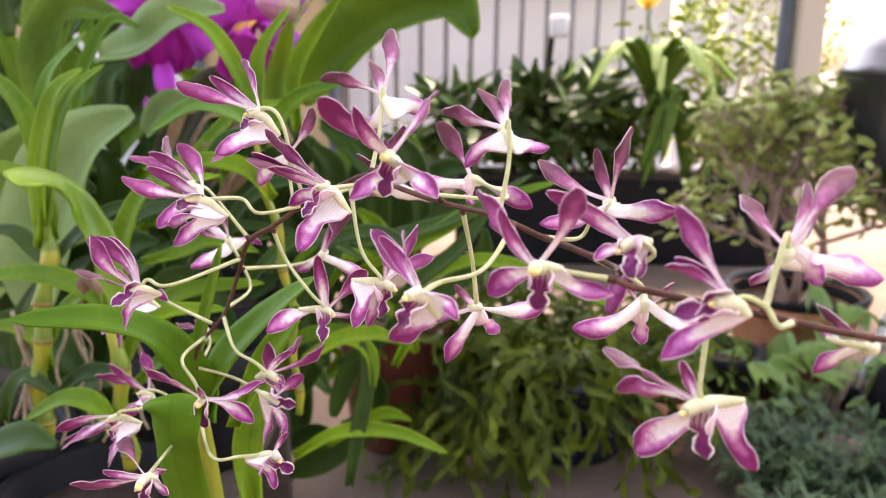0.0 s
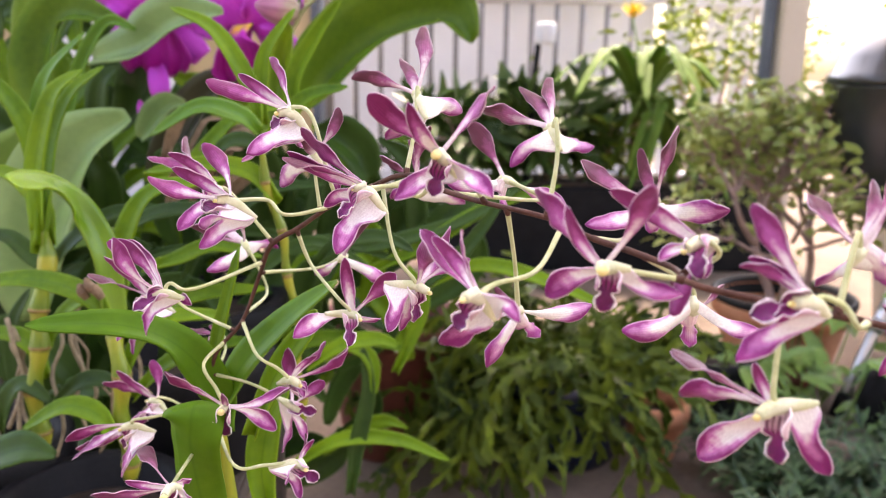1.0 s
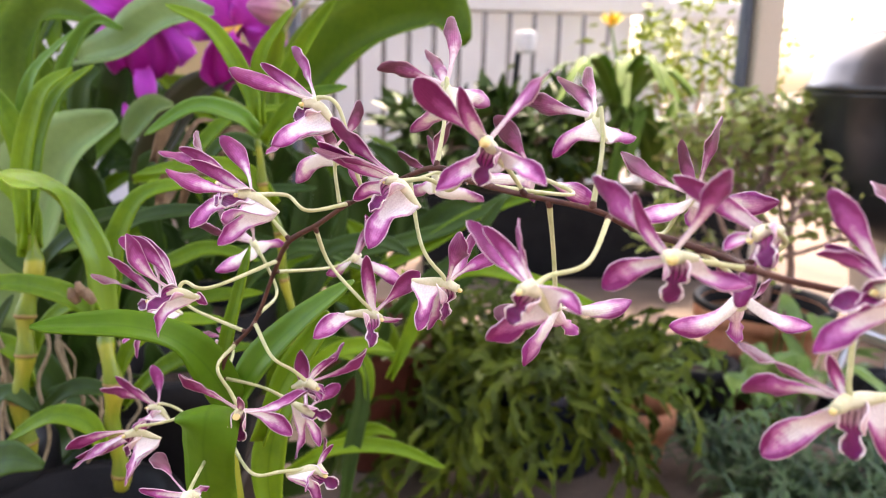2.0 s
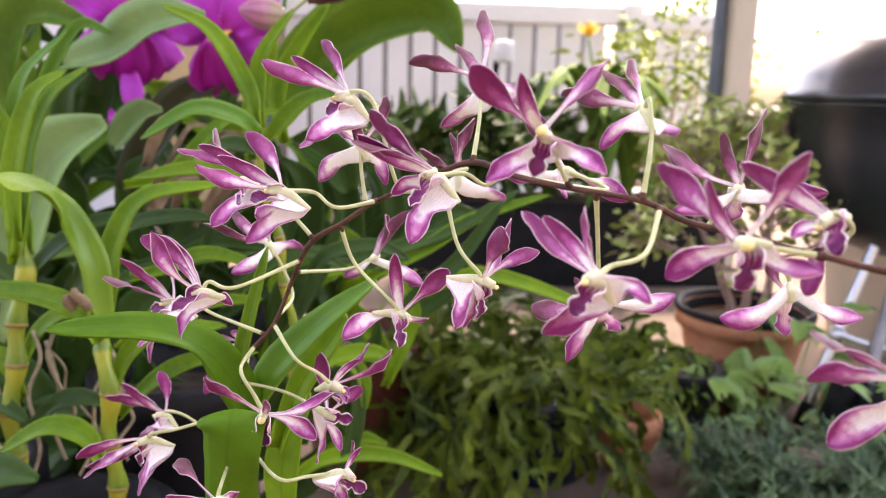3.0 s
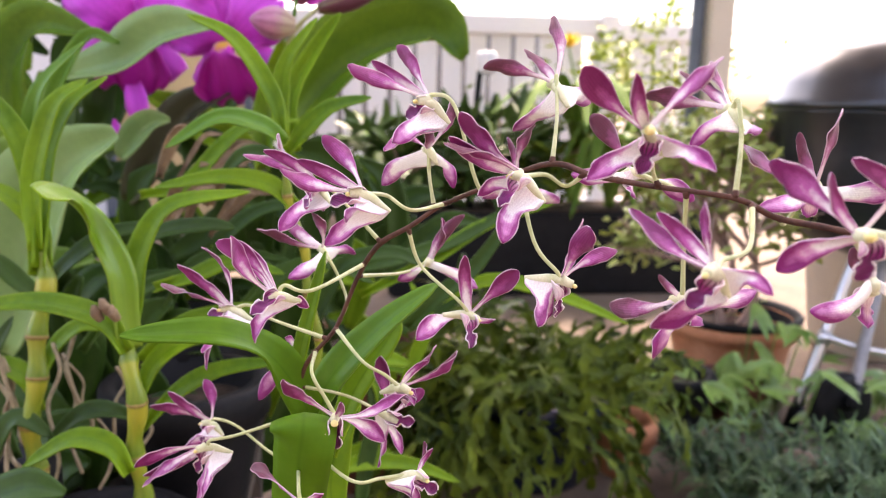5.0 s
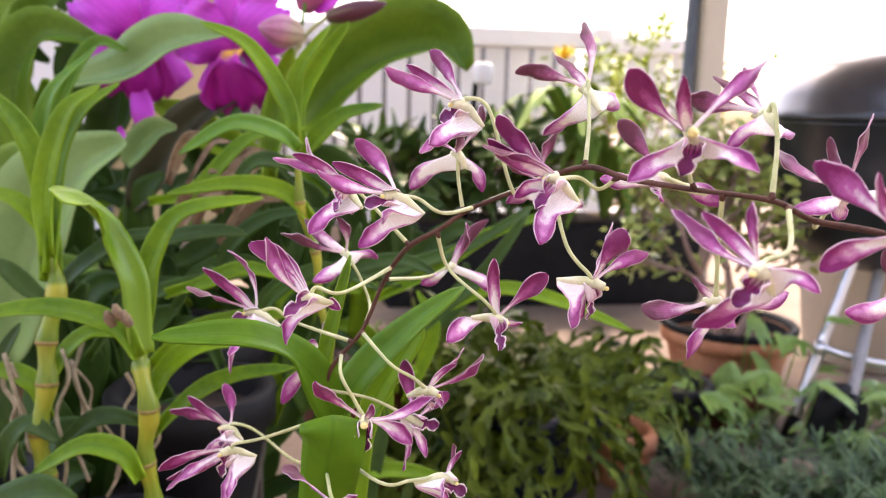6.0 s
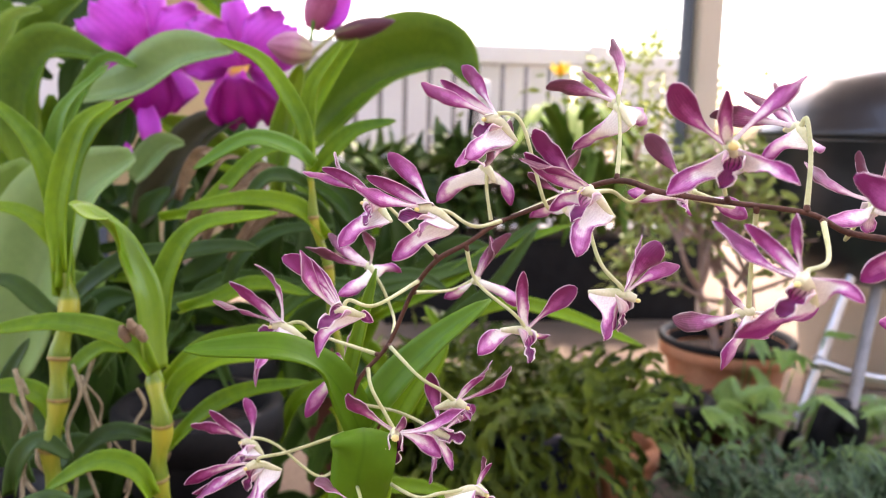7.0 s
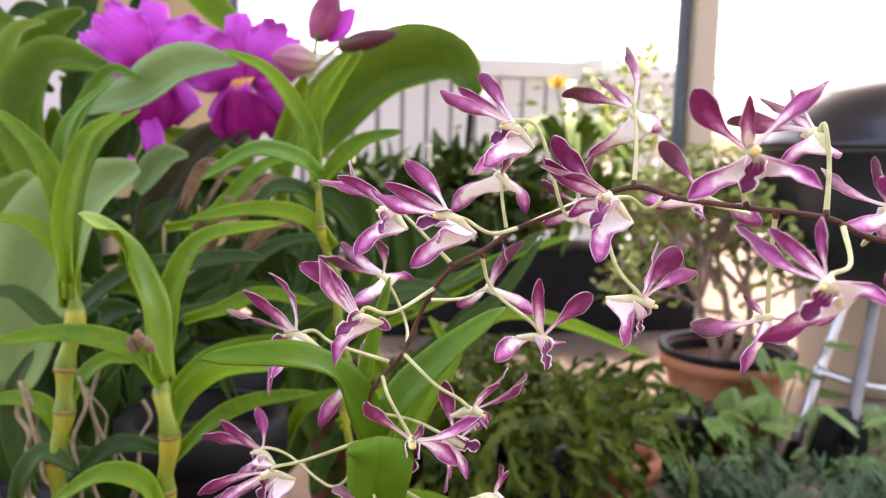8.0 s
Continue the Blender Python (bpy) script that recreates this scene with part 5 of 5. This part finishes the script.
for k in range(88):
    fo = Foliage()
    q = V((r5.uniform(0.47, 1.28), r5.uniform(1.40, 1.58), 0))
    q[2] = r5.uniform(0.06, 0.15) if k % 5 else r5.uniform(0.15, 0.21)
    if abs(q[0] - 0.86) > 0.12 and q[2] > 0.15:
        q[2] -= 0.06
    if k < 16:
        q = V((r5.uniform(0.92, 1.26), r5.uniform(1.16, 1.42), r5.uniform(0.06, 0.14)))
    if k >= 78:
        q = V((r5.uniform(0.72, 0.94), r5.uniform(1.50, 1.58), r5.uniform(0.12, 0.30)))
    if 0.88 < q[0] < 1.02 and q[2] > 0.07 and q[1] < 1.50:
        q[2] = 0.05
    tip = unit((r5.uniform(-1, 1), r5.uniform(-1, 0.2), r5.uniform(-0.5, 0.3)))
    side = unit(np.cross(tip, (0, 0, 1)))
    fingers = r5.choice((3, 5, 5))
    for b in range(fingers):
        w = (b - fingers // 2) * r5.uniform(0.32, 0.5)
        fo.blade(q, tip * math.cos(w) + side * math.sin(w), unit((r5.uniform(-.4, .4), -0.7, 1)), r5.uniform(0.055, 0.095) * (1 - 0.1 * abs(b - fingers // 2)), r5.uniform(0.012, 0.020), 0.3, 4)
    leaf = fo.build("leaf", LEAF_PALM, PALM)
    tube("leaf_stalk", [(q[0] * 0.7 + 0.235, q[1] + 0.03, 0.0), q + V((0.01, 0.02, -0.04)), q], 0.0018, LEAF_PALM, leaf, 3, 5)

# ---- branching shrub in the wide pot ----
SHRUB = thing("potted_shrub", "twiggy shrub with small pale leaves in a terracotta pot", "shrub", (0.84, 1.76, 0.16))
r1 = random.Random(12)
fo = Foliage()
lines = []


def grow(p, d, length, r, depth):
    pts = [p]
    q = p
    for s in range(3):
        d = unit(d + V((r1.uniform(-.3, .3), r1.uniform(-.3, .3), r1.uniform(-.05, .25))))
        q = q + d * length / 3
        pts.append(q)
    lines.append((pts, r))
    if depth <= 4:
        for k in range(6 if depth < 2 else 3):
            b = pts[r1.randint(0, 3)] + V([r1.uniform(-.03, .03) for _ in range(3)])
            fo.blade(b, rand_way(r1, 0.3), rand_way(r1, 0.8), r1.uniform(0.022, 0.044), r1.uniform(0.010, 0.020), 0.2, 3)
    if depth:
        for k in range(3 if depth > 1 else 2):
            grow(q, unit(d + V((r1.uniform(-.75, .75), r1.uniform(-.7, .7), r1.uniform(-.6, .35)))), length * 0.76, r * 0.68, depth - 1)


for k in range(3):
    grow(V((0.82 + 0.02 * k, 1.76 + 0.02 * (k % 2), 0.155)), unit((-0.32 + 0.30 * k, r1.uniform(-.2, .2), 1)), 0.178, 0.0115, 4)
grow(V((0.80, 1.73, 0.30)), unit((-0.9, -0.25, 0.15)), 0.11, 0.006, 3)
grow(V((0.86, 1.73, 0.32)), unit((0.7, -0.35, 0.1)), 0.11, 0.006, 3)
grow(V((0.83, 1.72, 0.34)), unit((-0.2, -0.6, 0.2)), 0.12, 0.006, 2)
for pts, r in lines:
    tube("twig" if r < 0.0115 else "branch", pts, [r, r * 0.7], TWIG, SHRUB, 3, 6)
fo.build("leaves", LEAF_SHRUB, SHRUB, kind="stuff")

# ---- planter along the railing ----
TROUGH = thing("planter_box", "long black planter box with strap-leaved plants", "planter", (0.65, 2.92, 0))
block("body", (0.05, 2.72, 0), (1.25, 3.02, 0.31), BLACK_PLASTIC, TROUGH, 0.012)
block("soil", (0.07, 2.74, 0.30), (1.23, 3.0, 0.318), SOIL, TROUGH, 0)


def clump(name, label, at, count, length, width, mat, lean, seed, droop=0.5):
    t = thing(name, label, "plant", at)
    r = random.Random(seed)
    for k in range(count):
        a = 2 * math.pi * k / count + r.uniform(-.4, .4)
        L = length * r.uniform(0.7, 1.1)
        out = lean * r.uniform(0.5, 1.2)
        d = V((math.cos(a), math.sin(a), 0))
        pts = [V(at), V(at) + d * L * 0.18 * out + V((0, 0, L * 0.45)), V(at) + d * L * 0.5 * out + V((0, 0, L * 0.72)), V(at) + d * L * 0.9 * out + V((0, 0, L * (0.72 - droop * out * 0.6)))]
        strap(width * r.uniform(0.8, 1.15), mat, "strap", pts, t, up=(-d[0] * 0.7, -d[1] * 0.7, 0.7), fold=0.3)
    return t


clump("bromeliad", "rosette plant with long green leaves above the planter", (0.78, 2.93, 0.53), 18, 0.36, 0.052, LEAF_ROSETTE, 1.35, 1)
tube("stalk", [(0.78, 2.93, 0.31), (0.775, 2.93, 0.42), (0.78, 2.93, 0.545)], [0.03, 0.025, 0.03], TWIG, TROUGH)
clump("strap_plant", "strap-leaved plant with arching yellow-green leaves", (0.88, 2.80, 0.32), 20, 0.42, 0.050, LEAF_ROSETTE, 0.85, 2, 1.5)


def bush(name, label, at, size, count, mat, blade, seed):
    t = thing(name, label, "plant", at, "shrubs in the planter")
    r = random.Random(seed)
    fo = Foliage()
    for k in range(count):
        w = rand_way(r) * r.random() ** 0.4
        q = V(at) + V((0, 0, size[2])) + w * V(size)
        q[2] = max(q[2], at[2] + 0.01)
        fo.blade(q, unit(w + rand_way(r, 0.3) * 0.8), rand_way(r, 0.9), blade * r.uniform(0.6, 1.2), blade * r.uniform(0.22, 0.38), 0.3, 4)
    fo.build("leaf_mass", mat, t, kind="stuff")
    for k in range(6):
        w = rand_way(r, 0.8)
        tube("branch", [V(at), V(at) + V((w[0] * 0.3, w[1] * 0.3, 0.8)) * size[2], V(at) + V((0, 0, size[2])) + w * V(size) * 0.7], [0.008, 0.004], TWIG, t, 5, 6)


bush("dark_shrub", "dense dark green leafy plant in the planter", (0.44, 2.86, 0.315), (0.20, 0.14, 0.20), 300, LEAF_BUSH, 0.13, 5)
bush("dark_shrub", "dense dark green leafy plant in the planter", (0.12, 2.86, 0.315), (0.22, 0.14, 0.17), 300, LEAF_BUSH, 0.13, 6)
bush("green_shrub", "bushy green plant beside the rosette plant", (0.64, 2.86, 0.315), (0.12, 0.12, 0.13), 240, LEAF_CACTUS, 0.07, 8)
bush("green_shrub", "bushy green plant beside the rosette plant", (1.05, 2.84, 0.315), (0.15, 0.12, 0.14), 260, LEAF_CACTUS, 0.06, 9)

bush("low_shrub", "small dark green shrub on the paving beside the wide pot", (0.52, 1.78, 0.0), (0.10, 0.08, 0.07), 200, LEAF_CACTUS, 0.045, 11)
tube("flower_stem", [(0.78, 2.93, 0.55), (0.77, 2.93, 0.75), (0.735, 2.93, 0.905)], [0.006, 0.004], LEAF_PALM, TROUGH)
YELLOW = thing("yellow_flower", "yellow and orange flower head on a tall stem", "flower", (0.735, 2.93, 0.905))
YELLOW_PETAL = petal_material("yellow_petal", (0.60, 0.20, 0.03), (0.75, 0.50, 0.03), (0.80, 0.62, 0.05), (0.8, 0.66, 0.1), (0.8, 0.6, 0.3))
for k in range(9):
    w = aim(k * 40, 35 + 20 * (k % 2), 0.06)
    strap(0.022, YELLOW_PETAL, "broad", [V((0.735, 2.93, 0.905)), V((0.735, 2.93, 0.9055)) + w * 0.5, V((0.735, 2.93, 0.91)) + w], YELLOW, "petal", up=(0, -0.3, 1))
LAMP = thing("garden_light", "small garden light with a pale head on a dark stake", "garden light", (0.38, 2.80, 0.30))
tube("stake", [(0.35, 2.80, 0.30), (0.36, 2.80, 0.55), (0.375, 2.80, 0.80), (0.39, 2.79, 0.845)], 0.011, BLACK_PLASTIC, LAMP)
lathe("head", [(0.002, 0.0), (0.028, 0.0), (0.034, 0.012), (0.036, 0.06), (0.030, 0.075), (0.002, 0.078)], WHITE_PAINT, LAMP, (0.398, 2.785, 0.80), 24)

# ---- railing ----
RAIL = thing("railing", "white painted timber railing with upright pickets", "railing", (0, 4.25, 0))
block("top_rail", (-0.568, 4.19, 1.055), (1.266, 4.31, 1.15), WHITE_PAINT, RAIL, 0.008)
block("bottom_rail", (-0.568, 4.21, 0.10), (1.266, 4.29, 0.17), WHITE_PAINT, RAIL)
block("top_rail", (1.374, 4.20, 1.04), (1.95, 4.30, 1.125), WHITE_PAINT, RAIL, 0.008)
block("bottom_rail", (1.374, 4.21, 0.10), (1.95, 4.29, 0.17), WHITE_PAINT, RAIL)
block("post", (1.268, 4.17, 0), (1.372, 4.33, 1.165), WHITE_PAINT, RAIL)
x = 0.287 - 6 * 0.133
while x < 1.85:
    if not 1.17 < x < 1.37:
        block("picket", (x, 4.235, 0.172), (x + 0.105, 4.265, 1.050), WHITE_PAINT, RAIL, 0.004)
    x += 0.133
GREY = mottled("grey_render", (0.20, 0.20, 0.21), (0.30, 0.30, 0.31), 4, 0.9, relief=0.3, depth=0.002)
GATE_WALL = thing("neighbour_wall", "grey wall just beyond the railing", "wall", (0, 4.8, 0), kind="structure")
# darker copy of the grey render: shade between the pickets put into colour
SHADE = mottled("shaded_grey_render", (0.10, 0.10, 0.105), (0.16, 0.16, 0.165), 4, 0.9, relief=0.3, depth=0.002)
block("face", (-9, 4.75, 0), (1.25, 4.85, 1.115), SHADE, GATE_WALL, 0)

# ---- pillar and wall ----
PILLAR = thing("patio_pillar", "cream pillar with a dark blue downpipe", "pillar", (1.37, 3.12, 0), kind="structure")
block("shaft", (1.348, 3.06, 0), (1.450, 3.19, 2.598), CREAM, PILLAR, 0.006)
lathe("downpipe", [(0.026, 0.0), (0.026, 2.598)], PIPE, PILLAR, (1.318, 3.11, 0), 20)
TAN = mottled("tan_render", (0.40, 0.30, 0.16), (0.50, 0.38, 0.21), 2.5, 0.85, relief=0.4, depth=0.002, fine=120)
bm = bmesh.new(); box(bm, (-3.4, 4.16, 0), (-0.612, 4.40, 2.6))
tagged(part("wall_north", bm, TAN, None), "tan rendered house wall", "wall", kind="structure")
DOORWAY = thing("door_1", "dark door frame with a white door in the tan wall", "door", (-1.6, 4.15, 0), kind="structure")
block("frame", (-1.31, 4.13, 0), (-1.25, 4.158, 2.1), PIPE, DOORWAY)
block("leaf", (-2.10, 4.14, 0.01), (-1.312, 4.158, 2.1), WHITE_PAINT, DOORWAY)
bm = bmesh.new(); box(bm, (-0.610, 4.14, 0), (-0.572, 4.40, 2.6))
tagged(part("trim", bm, PIPE, None), "dark trim at the wall's end", "trim", kind="structure")
# unseen wall behind the camera; its grey sets how much fill bounces back
bm = bmesh.new(); box(bm, (-3.6, -1.75, 0), (4, -1.6, 2.598))
tagged(part("wall_south", bm, GREY, None), "unseen grey wall behind the camera, added to limit bounced light", "wall", kind="structure")
# unseen slab overhead, sized to keep direct sun off the orchids
bm = bmesh.new(); box(bm, (-3.6, 0.9, 2.6), (3.6, 3.3, 2.72))
tagged(part("ceiling", bm, WHITE_PAINT, None), "unseen white roof slab added to shade the plants and paving", "ceiling", kind="structure")
# second unseen overhang, added to cut the sun on the south wall
bm = bmesh.new(); box(bm, (-3.6, -1.75, 2.6), (3.6, -1.05, 2.72))
tagged(part("eaves", bm, WHITE_PAINT, None), "unseen white eaves added to shade the south wall", "roof", kind="structure")
bm = bmesh.new(); box(bm, (-60, -60, -0.1), (60, 60, 0.0))
tagged(part("ground", bm, FLOOR, None), "worn beige patio paving", "paving", kind="structure")

# sunlit shrub by the pillar
HEDGE = thing("sunlit_shrub", "sunlit yellow-green shrub beside the pillar and railing", "shrub", (1.22, 3.50, 0))
fo = Foliage()
for k in range(2000):
    q = V((r1.gauss(1.20, 0.18), 3.50 + r1.gauss(0, 0.14), r1.uniform(0.30, 1.20)))
    if q[2] > 1.06 - 0.35 * abs(q[0] - 1.28) + 0.16 * noise.noise((q[0] * 7, 0, 1)) or noise.noise(q * 6) < -0.12:
        continue
    fo.blade(q, rand_way(r1, 0.3), rand_way(r1, 0.8), r1.uniform(0.03, 0.06), r1.uniform(0.012, 0.024), 0.2, 3)
fo.build("leaf_mass", LEAF_LIME, HEDGE, kind="stuff")
for k in range(5):
    tube("branch", [(1.22, 3.50, 0), (1.2 + 0.02 * k, 3.5, 0.35), (1.08 + 0.08 * k, 3.48, 0.75)], [0.014, 0.006], TWIG, HEDGE, 5, 6)

# tree beyond the railing
TREE = thing("garden_tree", "sunlit yellow-green tree in the garden beyond the railing", "tree", (3.25, 8.2, 0))
tube("trunk", [(3.25, 8.2, 0), (3.22, 8.2, 0.5), (3.30, 8.2, 1.0)], [0.07, 0.05, 0.04], TWIG, TREE, 5, 8)
for dx, dz in ((-0.7, 0.45), (-0.3, 0.6), (0.15, 0.65), (0.5, 0.5)):
    tube("limb", [(3.27, 8.2, 0.75), (3.27 + dx * 0.5, 8.2, 1.0 + dz * 0.3), (3.27 + dx, 8.2, 1.0 + dz)], [0.03, 0.012], TWIG, TREE, 5, 6)
fo = Foliage()
for k in range(2600):
    q = V((r1.gauss(3.20, 0.42), r1.gauss(8.2, 0.3), r1.uniform(0.7, 1.85)))
    if q[2] > 1.72 - 0.30 * abs(q[0] - 3.35) + 0.22 * noise.noise((q[0] * 4, 0, 5)) or noise.noise(q * 3) < -0.15:
        continue
    fo.blade(q, rand_way(r1, 0.2), rand_way(r1, 0.8), r1.uniform(0.05, 0.10), r1.uniform(0.025, 0.05), 0.2, 3)
fo.build("crown", LEAF_LIME, TREE, kind="stuff")

# ---- kettle barbecue ----
KX, KY, KR = 1.164, 1.665, 0.285
BBQ = thing("kettle_barbecue", "black kettle barbecue with aluminium legs on the paving", "barbecue", (KX, KY, 0))
lathe("bowl", [(0.002, 0.350), (0.09, 0.358), (0.17, 0.388), (0.235, 0.445), (0.268, 0.520), (0.281, 0.60), (KR, 0.690), (KR + 0.004, 0.694), (KR - 0.006, 0.695)], ENAMEL, BBQ, (KX, KY, 0), 72)
lathe("lid", [(KR + 0.004, 0.6955), (KR + 0.012, 0.699), (KR + 0.012, 0.712), (KR + 0.003, 0.722), (0.276, 0.755), (0.252, 0.79), (0.208, 0.825), (0.14, 0.852), (0.06, 0.866), (0.002, 0.868)], ENAMEL, BBQ, (KX, KY, 0), 72)
for top, foot in (((1.059, 1.590, 0.47), (0.858, 1.500, 0.012)), ((1.147, 1.626, 0.494), (0.930, 1.411, 0.090)), ((1.30, 1.62, 0.46), (1.43, 1.56, 0.04))):
    tube("leg", [top, foot], 0.0125, ALUMINIUM if foot[2] < 0.03 else DULL_STEEL, BBQ, label="bright aluminium tube leg" if foot[2] < 0.03 else "dull grey steel leg")
    d = unit(V(foot) - V(top))
    mesh_object("leg_cap", *tube_data(np.array([V(foot) - d * 0.05, V(foot) + d * 0.004]), 0.0145, 12)[:2], BLACK_PLASTIC, BBQ)
tube("brace", [(0.941, 1.530, 0.205), (1.00, 1.49, 0.19), (1.09, 1.475, 0.178), (1.22, 1.50, 0.178), (1.35, 1.60, 0.18)], 0.0085, ALUMINIUM, BBQ, 6, 10, label="bright aluminium brace between the legs")
mesh_object("sleeve", *tube_data(np.array([(0.946, 1.5395, 0.213), (0.934, 1.5345, 0.187)]), 0.0155, 14)[:2], ALUMINIUM, BBQ)


def wheel(at, turn):
    prof = [(0.038, -0.016), (0.066, -0.018), (0.075, -0.011), (0.077, 0.0), (0.075, 0.011), (0.066, 0.018), (0.038, 0.016), (0.014, 0.020), (0.002, 0.020)]
    w = lathe("wheel", prof, BLACK_PLASTIC, BBQ, (0, 0, 0), 36)
    w.matrix_basis = pose(at[0], at[1], at[2], 90, 0, turn)
    return w


wheel((0.930, 1.441, 0.078), 12)
wheel((1.46, 1.58, 0.078), 60)
